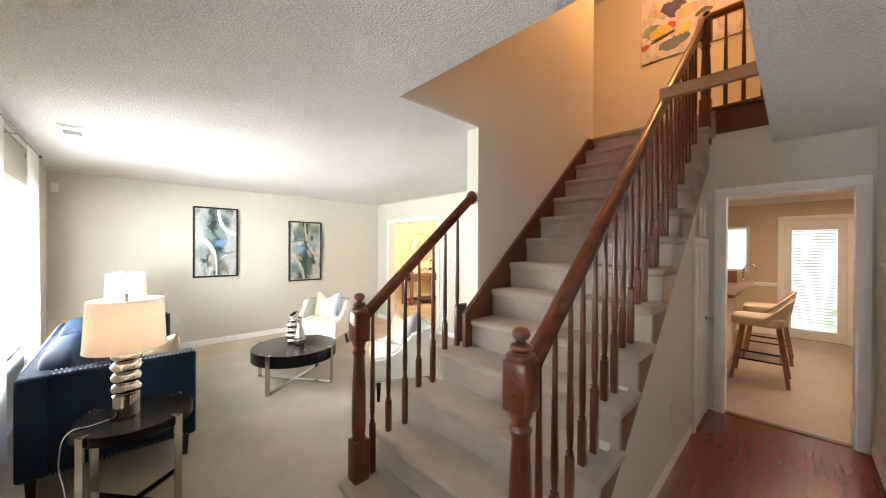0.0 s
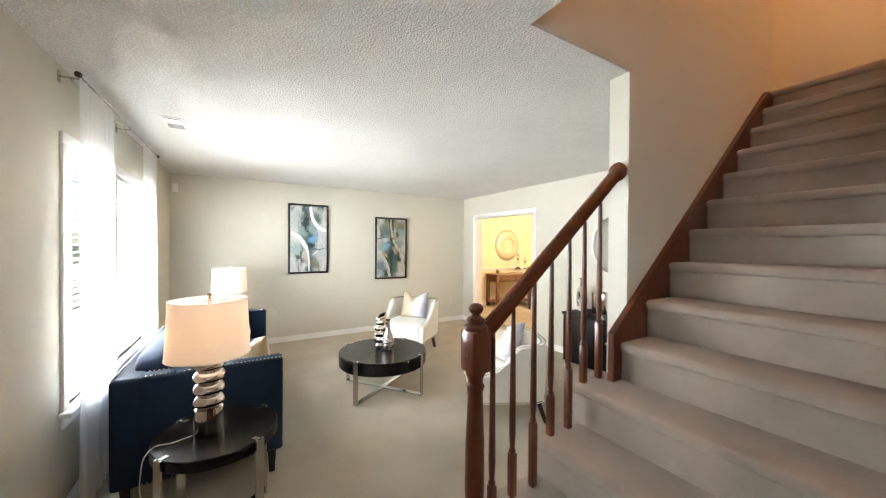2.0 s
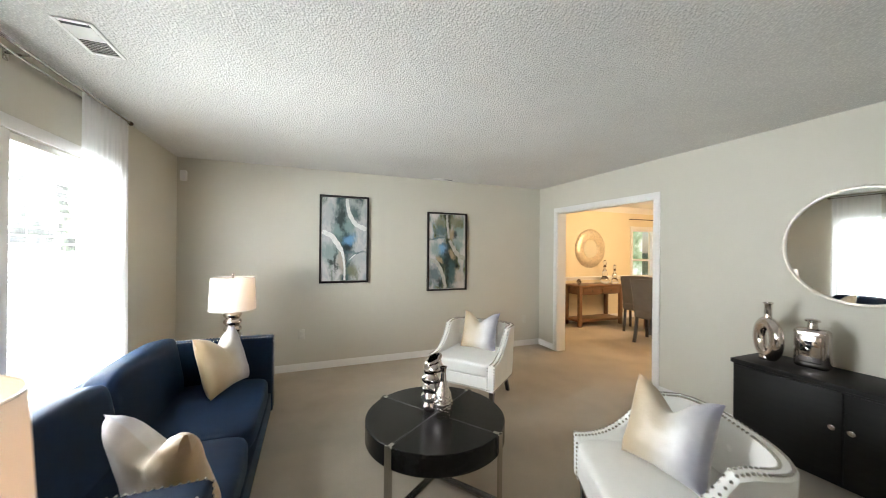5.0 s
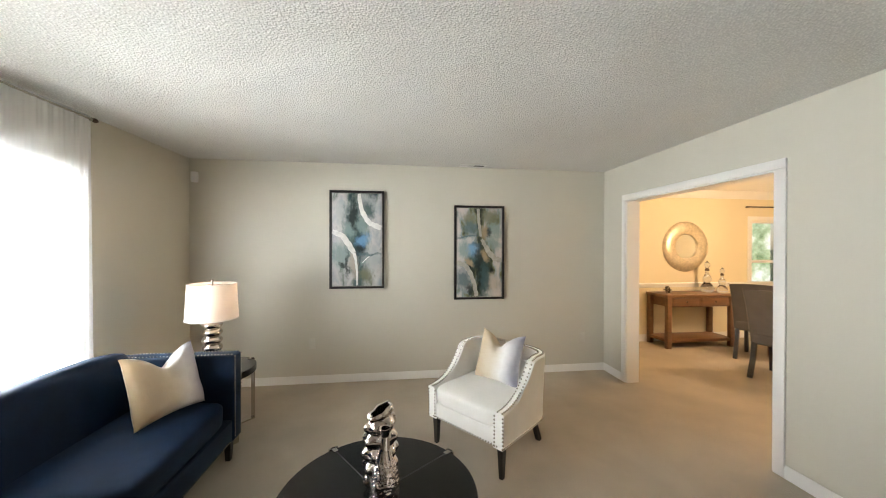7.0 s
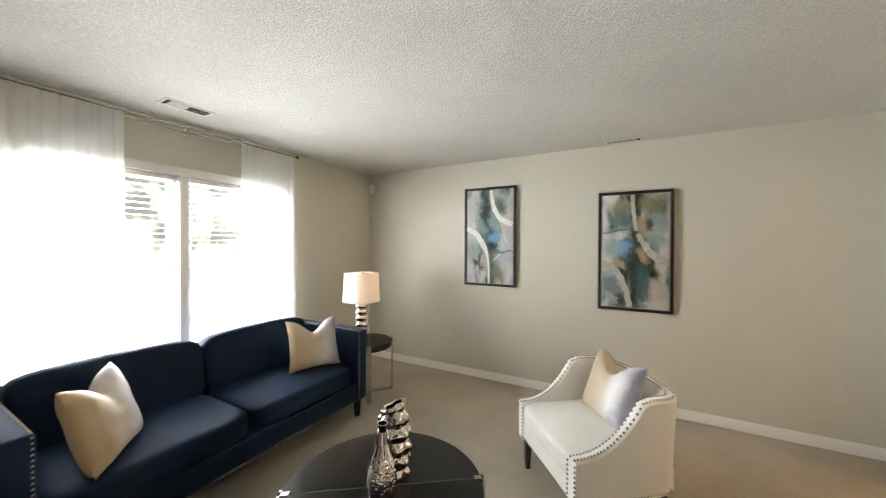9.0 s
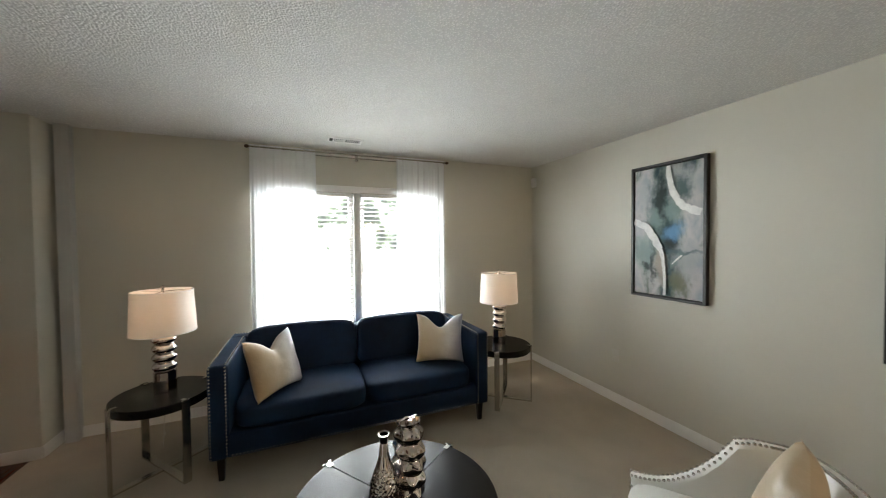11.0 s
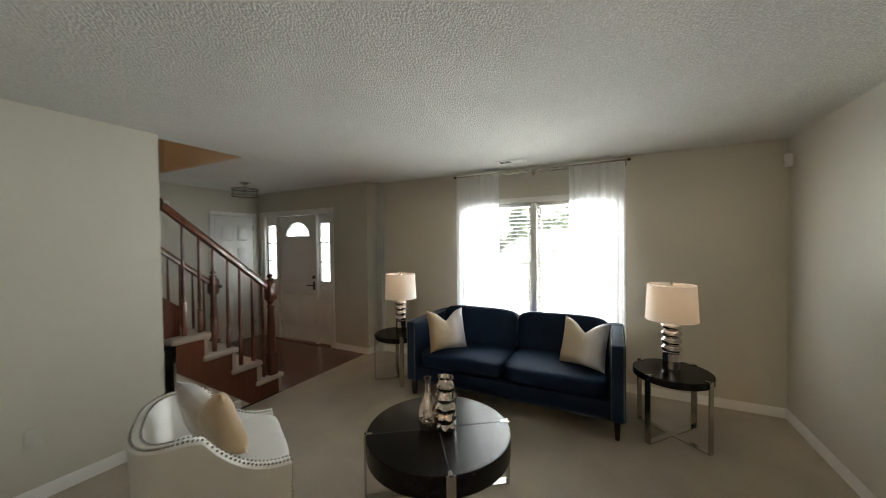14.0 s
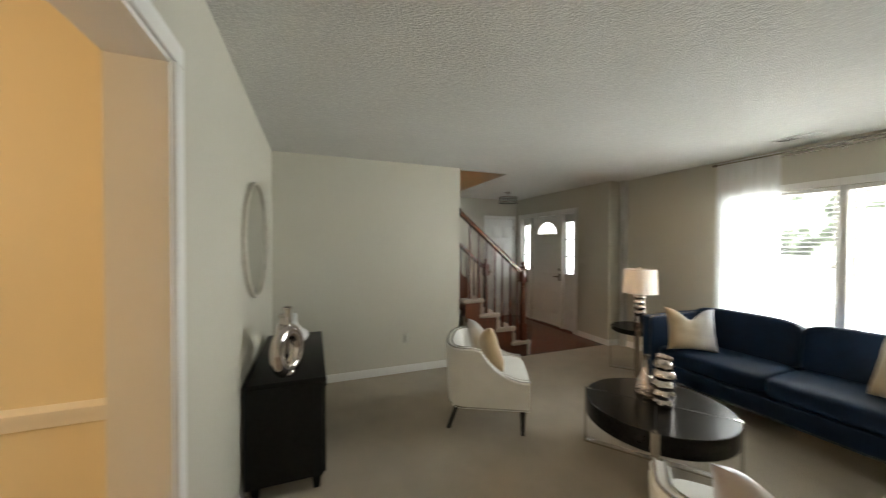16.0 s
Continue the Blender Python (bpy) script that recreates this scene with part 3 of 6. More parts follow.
for line in ([(4.19, 7.45, 0), (8.4, 7.45, 0)], [(8.4, 4.10, 0), (4.19, 4.10, 0)], [(8.4, 7.45, 0), (8.4, 4.10, 0)]):
    moulding(line, 0.11, 0.014, bm=bb)
    pts = [Vector(p) + Vector((0, 0, 0.86)) for p in line]
    sweep(pts, [(-0.001, 0), (0.016, 0.008), (0.020, 0.035), (0.030, 0.05), (0.030, 0.065), (0.012, 0.075), (-0.001, 0.08)], bb)
    pts = [Vector(p) + Vector((0, 0, H - 0.12)) for p in line]
    sweep(pts, [(-0.001, 0), (0.012, 0), (0.03, 0.04), (0.08, 0.09), (0.09, 0.119), (-0.001, 0.119)], bb)
structure("trim_dining_room", bb, trim_paint, "white chair rail, crown and baseboard in the dining room", "trim", True)
bb = bmesh.new()
for line in ([(8.4, 3.98, 0), (8.4, 0.30, 0)], [(8.4, -0.57, 0), (8.4, -1.6, 0)]):
    moulding(line, 0.11, 0.014, bm=bb)
    sweep([Vector(p) + Vector((0, 0, 0.86)) for p in line], [(-0.001, 0), (0.02, 0.01), (0.026, 0.06), (-0.001, 0.07)], bb)
sweep([(8.4, 3.98, H - 0.10), (8.4, -1.6, H - 0.10)], [(-0.001, 0), (0.012, 0), (0.07, 0.08), (0.075, 0.099), (-0.001, 0.099)], bb)
structure("trim_kitchen", bb, trim_paint, "white chair rail, crown and baseboard in the kitchen", "trim", True)


def casing(x, y0, y1, top, side, w=0.066, d=0.016):
    """Door casing on a wall that faces along x; side is the way it stands out."""
    bm = bmesh.new()
    a, b = (x, x + side * d)
    x0, x1 = min(a, b), max(a, b)
    box(bm, x0, x1, y0 - w, y0, 0, top, 0.004)
    box(bm, x0, x1, y1, y1 + w, 0, top, 0.004)
    box(bm, x0, x1, y0 - w, y1 + w, top + 0.001, top + w, 0.004)
    return bm


structure("trim_dining_opening", casing(OX, OP[0], OP[1], OP[2], -1), trim_paint, "white casing round the dining room opening", "trim", True)
structure("trim_dining_jamb", boxes((OX - 0.004, OX + 0.146, OP[1] - 0.012, OP[1] + 0.0, 0, OP[2] - 0.012), (OX - 0.004, OX + 0.146, OP[0], OP[0] + 0.012, 0, OP[2] - 0.012), (OX - 0.004, OX + 0.146, OP[0], OP[1], OP[2] - 0.012, OP[2])), trim_paint, "white painted jamb of the dining room opening", "trim")
structure("trim_kitchen_opening", casing(OX, -0.25, 0.535, 2.02, -1), trim_paint, "white casing round the kitchen opening", "trim", True)
structure("trim_kitchen_jamb", boxes((OX - 0.004, OX + 0.134, -0.25, -0.238, 0, 2.008), (OX - 0.004, OX + 0.134, 0.523, 0.535, 0, 2.008), (OX - 0.004, OX + 0.134, -0.25, 0.535, 2.008, 2.02)), trim_paint, "white painted jamb of the kitchen opening", "trim")
structure("trim_threshold", rounded(OX + 0.02, OX + 0.075, -0.238, 0.523, -0.012, 0.010, 0.004), bronze, "dark metal threshold strip", "trim")

# ---- outdoors ----
structure("backdrop", boxes((-3.02, -3.00, 2.0, 9.5, -0.25, 8.0)), street_glow, "bright overcast street beyond the living room window", "backdrop")
structure("backdrop_porch", boxes((-2.62, -2.60, -3.5, 1.95, -0.25, 4.5)), porch_glow, "bright street beyond the front door", "backdrop")
# Unseen wall, added to block the window backdrop's glow from the sidelights.
structure("wall_porch", boxes((-2.62, EX - T - 0.01, 1.96, 2.04, -0.2, 3.2)), house_siding, "unseen added wall that blocks light from the sidelights", "wall")
# Unseen pale slab, added to bounce daylight up onto the ceiling.
structure("pavement", boxes((-3.0, WX - T - 0.02, -3.5, 9.5, -0.25, -0.20)), concrete, "unseen pale concrete slab added to bounce light indoors", "pavement")
structure("backdrop_garden", boxes((5.4, 11.0, 10.0, 10.02, -0.25, 4.5)), garden_glow, "leafy garden beyond the dining room window", "backdrop")
structure("backdrop_patio", boxes((10.8, 10.82, -3.5, 3.5, -0.25, 4.5)), patio_glow, "bright patio beyond the kitchen door", "backdrop")

# ---- living room window ----
win = tagged(new("window_1"), "white double window with open horizontal blinds", "window", kind="structure")
win.matrix_basis = pose(0, 0, 0.024)
x0, x1 = WX - 0.115, WX - 0.055
for a, b in ((3.335, 4.157), (4.223, 5.045)):
    bm = bmesh.new()
    for y0, y1, z0, z1 in ((a, a + 0.045, 0.56, 2.0), (b - 0.045, b, 0.56, 2.0), (a + 0.045, b - 0.045, 0.56, 0.615), (a + 0.045, b - 0.045, 1.955, 2.0), (a + 0.045, b - 0.045, 1.26, 1.30)):
        box(bm, x0, x1, y0, y1, z0, z1, 0.003)
    fr = part("window_frame", bm, trim_paint, win)
    for z0, z1 in ((0.615, 1.26), (1.30, 1.955)):
        g = part("pane", boxes((x0 + 0.028, x0 + 0.032, a + 0.045, b - 0.045, z0, z1)), pane_glass, win, smooth=False)
        g.visible_shadow = False
part("mullion", rounded(WX - 0.13, WX + 0.004, 4.157, 4.223, 0.56, 2.0, 0.003), trim_paint, win)
part("window_sill", rounded(WX - 0.13, WX + 0.055, 3.24, 5.14, 0.535, 0.56, 0.006), trim_paint, win)
bm = bmesh.new()
for y0, y1, z0, z1 in ((3.269, 3.335, 0.56, 2.0), (5.045, 5.111, 0.56, 2.0), (3.269, 5.111, 2.001, 2.066), (3.269, 5.111, 0.47, 0.534)):
    box(bm, WX, WX + 0.016, y0, y1, z0, z1, 0.004)
part("casing", bm, trim_paint, win)
for k, (a, b) in enumerate(((3.345, 4.15), (4.23, 5.035))):
    bl = thing("window_blind", pose(WX - 0.028, (a + b) / 2, 0.024), "white horizontal slat blind with open slats", "blind", "window blinds")
    w = (b - a) / 2 - 0.006
    part("headrail", rounded(-0.024, 0.022, -w, w, 1.96, 1.997, 0.004), trim_paint, bl)
    part("bottom_rail", rounded(-0.020, 0.020, -w, w, 0.568, 0.585, 0.004), trim_paint, bl)
    bm = bmesh.new()
    n = 5
    ring = [bm.verts.new((-0.024 + 0.048 * i / (n - 1), sgn * w, 0.004 * (1 - (2 * i / (n - 1) - 1) ** 2))) for sgn in (-1, 1) for i in range(n)]
    for i in range(n - 1):
        bm.faces.new((ring[i], ring[i + 1], ring[n + i + 1], ring[n + i]))
    bmesh.ops.solidify(bm, geom=bm.faces[:], thickness=0.0016)
    slat = part("slat", bm, slat_mat, bl)
    count = 31
    slat.matrix_basis = pose(0, 0, 0.605, 0, -5)
    for i in range(1, count):
        again(slat, pose(0, 0, 0.605 + i * (1.345 / (count - 1)), 0, -5 + random.uniform(-3, 3)))
    for y in (-w * 0.62, w * 0.62):
        part("cord", rod((0.0, y, 0.58), (0.0, y, 1.965), 0.0012, 6), trim_paint, bl)

# curtain rod and sheers
rod_t = thing("curtain_rod", pose(-0.585, 4.193, 2.388), "thin brushed metal curtain rod on three brackets", "curtain rod")
part("pole", rod((0, -0.955, 0), (0, 0.955, 0), 0.008, 12), nickel, rod_t)
part("back_pole", rod((-0.034, -0.935, -0.024), (-0.034, 0.935, -0.024), 0.006, 10), nickel, rod_t)
for s in (-1, 1):
    part("finial", lathe([(0.0, -0.02), (0.010, -0.018), (0.017, 0.0), (0.012, 0.016), (0.0, 0.022)], 14), bronze, rod_t).matrix_basis = pose(0, s * 0.965, 0, 90)
for y in (-0.93, 0.0, 0.93):
    br = part("bracket", rod((0, 0, 0), (-0.085, 0, 0), 0.006, 8), nickel, rod_t)
    br.matrix_basis = pose(0, y, -0.012)
    part("wall_plate", rounded(-0.085, -0.079, -0.014, 0.014, -0.035, 0.03, 0.002), nickel, br)


def sheer_panel(y0, y1, folds, seed):
    bm = bmesh.new()
    rnd = random.Random(seed)
    nx, nz = 90, 14
    ph = [rnd.uniform(0, 6.28) for _ in range(3)]
    rows = []
    for j in range(nz + 1):
        v = j / nz
        amp = 0.0035 + 0.014 * v
        spread = 1.0 + 0.03 * v
        row = []
        for i in range(nx + 1):
            u = i / nx
            y = (y0 + y1) / 2 + (u - 0.5) * (y1 - y0) * spread
            x = amp * (math.sin(folds * 6.283 * u + ph[0] + 0.5 * v) + 0.5 * math.sin(folds * 2.3 * 6.283 * u + ph[1]) + 0.4 * math.sin(3 * 6.283 * u + ph[2] + 2 * v))
            row.append(bm.verts.new((-0.585 + x, y, 2.408 - v * 2.391)))
        rows.append(row)
    for a, b in zip(rows, rows[1:]):
        for i in range(nx):
            bm.faces.new((a[i], a[i + 1], b[i + 1], b[i]))
    return bm


for y0, y1, sd in ((3.245, 3.80, 1), (4.59, 5.125, 2)):
    ob = solid("sheer_curtain", sheer_panel(y0, y1, 7, sd), sheer, pose(0, 0, 0), "sheer white voile curtain hanging to the floor", "curtain", "sheer curtains")

# ---- front door with sidelights ----
fd = tagged(new("door_1"), "white front door with a fanlight and two sidelights", "door", kind="structure")
fd.matrix_basis = pose(0, DSHIFT, 0) @ Matrix.Diagonal((1, 1, 0.9885, 1))
DY0, DY1 = -0.015, 0.845
xf = EX - 0.075
bm = bmesh.new()
for y0, y1, z0, z1 in ((-0.385, -0.35, 0, 2.08), (1.165, 1.20, 0, 2.08), (-0.35, 1.165, 2.06, 2.08), (-0.055, -0.015, 0, 2.06), (0.845, 0.885, 0, 2.06)):
    box(bm, EX - 0.13, EX - 0.002, y0, y1, z0, z1, 0.003)
part("door_frame", bm, trim_paint, fd)
part("door_casing", casing(EX, DOOR[0], DOOR[1], 2.08, 1, 0.06), trim_paint, fd)
part("threshold", rounded(EX - 0.14, EX + 0.02, -0.35, 1.165, -0.012, 0.014, 0.004), bronze, fd)


def fan_slab():
    """The door leaf with a half-round light cut out of it."""
    bm = bmesh.new()
    cy, cz, r, n = 0.415, 1.715, 0.275, 20
    arc = [(cy + r * math.cos(math.pi * i / n), cz + 0.86 * r * math.sin(math.pi * i / n)) for i in range(n + 1)]
    a = (xf - 0.02, xf + 0.025)
    box(bm, *a, DY0 + 0.002, DY1 - 0.002, 0.016, cz)
    for s, c in ((0, DY1 - 0.002), (1, DY0 + 0.002)):
        half = arc[: n // 2 + 1] if s == 0 else arc[n // 2:][::-1]
        poly = [(c, cz)] + half + [(cy, 2.055), (c, 2.055)]
        fa = [bm.verts.new((a[0], y, z)) for y, z in poly]
        fb = [bm.verts.new((a[1], y, z)) for y, z in poly]
        bm.faces.new(fa)
        bm.faces.new(fb[::-1])
        for i in range(len(poly)):
            j = (i + 1) % len(poly)
            bm.faces.new((fa[i], fb[i], fb[j], fa[j]))
    bmesh.ops.recalc_face_normals(bm, faces=bm.faces)
    return bm, arc


slab, arc = fan_slab()
leaf_ob = part("door_leaf", slab, door_paint, fd, smooth=False)
part("fan_frame", sweep([(xf + 0.027, y, z) for y, z in arc] , circle(0.012, 6), up=Vector((1, 0, 0))), trim_paint, leaf_ob)
part("fan_sill", rounded(xf + 0.015, xf + 0.04, 0.13, 0.70, 1.70, 1.723, 0.004), trim_paint, leaf_ob)
g = part("fan_pane", boxes((xf - 0.002, xf + 0.002, 0.14, 0.69, 1.715, 1.955)), pane_glass, leaf_ob, smooth=False)
g.visible_shadow = False
for ang in (45, 72, 108, 135):
    c, s = math.cos(radians(ang)), math.sin(radians(ang))
    part("muntin", rod((xf + 0.012, 0.415 + 0.08 * c, 1.715 + 0.07 * s), (xf + 0.012, 0.415 + 0.272 * c, 1.715 + 0.233 * s), 0.006, 6), trim_paint, leaf_ob)
part("muntin", sweep([(xf + 0.012, 0.415 + 0.08 * math.cos(math.pi * i / 10), 1.715 + 0.07 * math.sin(math.pi * i / 10)) for i in range(11)], circle(0.006, 6), up=Vector((1, 0, 0))), trim_paint, leaf_ob)


def raised_panel(x, y0, y1, z0, z1, side=1):
    """A raised field with a moulded edge on a door leaf that faces along x."""
    bm = bmesh.new()
    for inset, d0, d1 in ((0.0, 0.0, 0.006), (0.022, 0.006, 0.011)):
        a, b = x + side * d0 - side * 0.001, x + side * d1
        box(bm, min(a, b), max(a, b), y0 + inset, y1 - inset, z0 + inset, z1 - inset, 0.003)
    return bm


for y0, y1 in ((0.095, 0.375), (0.455, 0.735)):
    for z0, z1 in ((0.24, 0.64), (0.76, 0.98)):
        part("door_panel", raised_panel(xf + 0.025, y0, y1, z0, z1), door_paint, leaf_ob)
kn = part("deadbolt", lathe([(0.0, 0.03), (0.012, 0.028), (0.026, 0.012), (0.028, 0.0)], 18), bronze, leaf_ob)
kn.matrix_basis = pose(xf + 0.025, 0.775, 1.06, 0, 90)
hn = part("lever_plate", rounded(xf + 0.025, xf + 0.034, 0.752, 0.802, 0.86, 0.99, 0.004), bronze, leaf_ob)
part("door_lever", sweep([(xf + 0.03, 0.777, 0.93), (xf + 0.07, 0.777, 0.93), (xf + 0.075, 0.74, 0.932), (xf + 0.072, 0.66, 0.926)], circle(0.009, 8), up=Vector((0, 0.2, 1))), bronze, leaf_ob)
for z in (0.25, 1.05, 1.85):
    part("hinge", rounded(xf + 0.022, xf + 0.034, -0.025, -0.009, z - 0.045, z + 0.045, 0.002), nickel, leaf_ob)
for y0, y1 in ((-0.35, -0.055), (0.885, 1.165)):
    sl = part("sidelight", boxes((xf - 0.015, xf + 0.02, y0, y0 + 0.03, 0.014, 2.06), (xf - 0.015, xf + 0.02, y1 - 0.03, y1, 0.014, 2.06), (xf - 0.015, xf + 0.02, y0 + 0.03, y1 - 0.03, 0.014, 1.0), (xf - 0.015, xf + 0.02, y0 + 0.03, y1 - 0.03, 1.915, 2.06)), door_paint, fd, smooth=False)
    for z in (1.305, 1.61):
        part("muntin", rounded(xf - 0.004, xf + 0.018, y0 + 0.03, y1 - 0.03, z - 0.008, z + 0.008, 0.002), frame_black, sl)
    for z0, z1 in ((1.0, 1.297), (1.313, 1.602), (1.618, 1.915)):
        g = part("pane", boxes((xf, xf + 0.004, y0 + 0.03, y1 - 0.03, z0, z1)), pane_glass, sl, smooth=False)
        g.visible_shadow = False
    for z0, z1 in ((0.24, 0.64), (0.72, 0.90)):
        part("sidelight_panel", raised_panel(xf + 0.02, y0 + 0.05, y1 - 0.05, z0, z1), door_paint, sl)


def six_panel_door(name, width, height, m, label):
    """Built in its own x-z plane, facing +y, with its casing."""
    d = tagged(new(name), label, "door", kind="structure")
    d.matrix_basis = m
    lf = part("door_leaf", rounded(0, width, 0.002, 0.014, 0.012, height, 0.002), door_paint, d)
    bm = bmesh.new()
    for x0, x1, z0, z1 in ((-0.066, -0.004, 0, height + 0.004), (width + 0.004, width + 0.066, 0, height + 0.004), (-0.066, width + 0.066, height + 0.005, height + 0.066)):
        box(bm, x0, x1, 0.0, 0.02, z0, z1, 0.004)
    part("door_casing", bm, trim_paint, d)
    mid = width / 2
    for a, b in ((0.10, mid - 0.04), (mid + 0.04, width - 0.10)):
        for z0, z1 in ((0.22, 0.80), (0.94, 1.52), (1.64, 1.88)):
            bm = bmesh.new()
            for ins, d0, d1 in ((0.0, 0.013, 0.019), (0.02, 0.018, 0.024)):
                box(bm, a + ins, b - ins, d0, d1, z0 + ins, z1 - ins, 0.003)
            part("door_panel", bm, door_paint, lf)
    return d, lf


cd, lf = six_panel_door("door_2", 0.62, 2.03, pose(-0.32, SY, 0), "white six-panel closet door, closed")
for z in (0.25, 1.05, 1.85):
    part("hinge", rounded(-0.010, 0.006, 0.010, 0.026, z - 0.045, z + 0.045, 0.002), nickel, lf)
k = part("door_knob", lathe([(0.026, 0.0), (0.026, 0.006), (0.011, 0.010), (0.010, 0.030), (0.024, 0.040), (0.027, 0.052), (0.018, 0.062), (0.0, 0.064)], 20), nickel, lf)
k.matrix_basis = pose(0.57, 0.014, 0.93, -90)
cd2, lf2 = six_panel_door("door_3", 0.46, 1.55, pose(3.93, 0.66, 0, 0, 0, 180), "white closet door under the stairs, closed")
k = part("door_knob", lathe([(0.026, 0.0), (0.026, 0.006), (0.011, 0.010), (0.010, 0.030), (0.024, 0.040), (0.027, 0.052), (0.018, 0.062), (0.0, 0.064)], 20), nickel, lf2)
k.matrix_basis = pose(0.05, 0.014, 0.89, -90)

# ---- staircase ----
st = thing("staircase", pose(0, 0, 0), "carpeted staircase with reddish oak stringers and a white panelled side", "staircase")


def nose_x(n):
    return NOSE + RUN * (n - 1)


def tread_mesh(y0, y1, depth):
    """A carpeted tread with a rounded nose that wraps over its open ends; its nose is at x 0, its top at z 0."""
    bm = bmesh.new()
    box(bm, 0.0, depth, y0, y1, -0.052, 0.0, 0.020, 4)
    return bm


def riser_mesh(y0, y1):
    bm = bmesh.new()
    box(bm, 0.028, 0.06, y0, y1, -RISE + 0.0, -0.045)
    return bm


wide_t = wide_r = slim_t = slim_r = None
for n in range(1, 14):
    wide = n <= 4
    a, b = 0.605, (1.862 if wide else 1.712)
    at_n = pose(nose_x(n), 0, RISE * n)
    src = wide_t if wide else slim_t
    if src is None:
        src = part("tread", tread_mesh(a, b, RUN + 0.075), stair_carpet, st)
        src.matrix_basis = at_n
        rs = part("riser", riser_mesh(a + 0.016, b - (0.016 if wide else 0.0)), stair_carpet, st)
        rs.matrix_basis = at_n
        if wide:
            wide_t, wide_r = src, rs
        else:
            slim_t, slim_r = src, rs
    else:
        again(src, at_n)
        again(wide_r if wide else slim_r, at_n)
again(slim_r, pose(nose_x(14), 0, RISE * 14))
part("landing_nosing", rounded(nose_x(14), OX + 0.02, 0.605, SW0 - 0.002, UP - 0.05, UP + 0.003, 0.018, 3), stair_carpet, st)


def saw(n0, n1, drop):
    """The cut outline under treads n0 to n1, closed by a straight lower edge."""
    up_line = []
    for n in range(n0, n1 + 1):
        x = nose_x(n) + 0.03
        up_line += [(x, RISE * (n - 1) - 0.055 if n > n0 else max(0.0, RISE * (n - 1) - 0.055)), (x, RISE * n - 0.054)]
    up_line.append((nose_x(n1 + 1) + 0.03, RISE * n1 - 0.054))
    x0, x1 = up_line[0][0], up_line[-1][0]
    low = [(x1, max(0.0, RISE * n1 - drop)), (x0 + max(0.0, (drop - RISE * n0) / RISE * RUN + RUN * 0.2), 0.0)] if drop < 9 else [(x1, 0.0)]
    return up_line + low + ([(x0, 0.0)] if up_line[0][1] > 0.001 else [])


part("open_stringer", prism(saw(1, 13, 0.30), 0.642, 0.659), stair_wood, st, "reddish oak cut stringer", False)
part("side_panel", prism([(nose_x(1) + 0.35, 0.0), (OX, 0.0), (OX, 2.55), (nose_x(13) + 0.25, 2.52), (nose_x(2) + 0.02, 0.24)], 0.66, 0.75), wall_paint, st, "white painted wall under the stairs", False)
part("open_stringer", prism(saw(1, 4, 9.5)[:-1] + [(nose_x(5) + 0.03, RISE * 2.6), (nose_x(2.4) + 0.03, 0.0)], 1.828, 1.844), stair_wood, st, "reddish oak cut stringer", False)
part("side_panel", prism([(nose_x(2.2), 0.0), (nose_x(5) + 0.028, 0.0), (nose_x(5) + 0.028, RISE * 3.0), (nose_x(2.2), RISE * 0.3)], 1.790, 1.826), wall_paint, st, "white painted wall under the stairs", False)
part("baseboard", rounded(nose_x(2.95), nose_x(5) + 0.028, 1.8265, 1.846, 0.0, 0.085, 0.004), trim_paint, st)
skirt = [(nose_x(5) - 0.045, RISE * 4.0 - 0.0), (nose_x(5) - 0.045, RISE * 5 + 0.045), (nose_x(14) - 0.10, RISE * 14 - 0.03), (nose_x(14) + 0.02, RISE * 14 - 0.03), (nose_x(14) + 0.02, RISE * 13), (nose_x(6), RISE * 4.0)]
part("wall_stringer", prism(skirt, 1.713, 1.744), stair_wood, st, "reddish oak wall stringer", False)

NEWEL = [(0.0, 1.262), (0.018, 1.259), (0.029, 1.249), (0.032, 1.238), (0.027, 1.226), (0.017, 1.217), (0.017, 1.211), (0.036, 1.202), (0.040, 1.193), (0.034, 1.184), (0.030, 1.180), (0.048, 1.172), (0.051, 1.162), (0.047, 1.152)]


def newel_post(m, label, base=0.0):
    nw = thing("newel_post", m, label, "newel post", "stair newel posts")
    part("finial", lathe(NEWEL[::-1], 24), stair_wood, nw)
    bm = bmesh.new()
    box(bm, -0.046, 0.046, -0.046, 0.046, 0.985, 1.155, 0.010, 2)
    part("block", bm, stair_wood, nw)
    part("shaft", lathe([(0.040, 0.42), (0.043, 0.435), (0.037, 0.45), (0.041, 0.50), (0.039, 0.70), (0.031, 0.90), (0.036, 0.915), (0.039, 0.925), (0.030, 0.940), (0.034, 0.962), (0.040, 0.975), (0.040, 0.99)], 24), stair_wood, nw)
    part("base_block", rounded(-0.046, 0.046, -0.046, 0.046, base, 0.43, 0.008, 2), stair_wood, nw)
    for z in (1.045, 1.085):
        pl = part("screw_plug", lathe([(0.0, 0.003), (0.007, 0.002), (0.008, -0.002)], 10), leg_wood, nw)
        pl.matrix_basis = pose(-0.046, 0, z, 0, -90)
    return nw


newel_left = newel_post(pose(0.983, 1.797, 0), "reddish oak turned newel post at the foot of the short rail")
newel_right = newel_post(pose(0.961, 0.705, 0), "reddish oak turned newel post at the foot of the long rail")
newel_top = newel_post(pose(4.0, 0.675, 2.51), "dark oak newel post at the head of the stairs")

RAIL = [(-0.030, -0.022), (-0.022, -0.030), (0.022, -0.030), (0.030, -0.022), (0.031, 0.004), (0.024, 0.022), (0.010, 0.030), (-0.010, 0.030), (-0.024, 0.022), (-0.031, 0.004)]
SLOPE = RISE / RUN


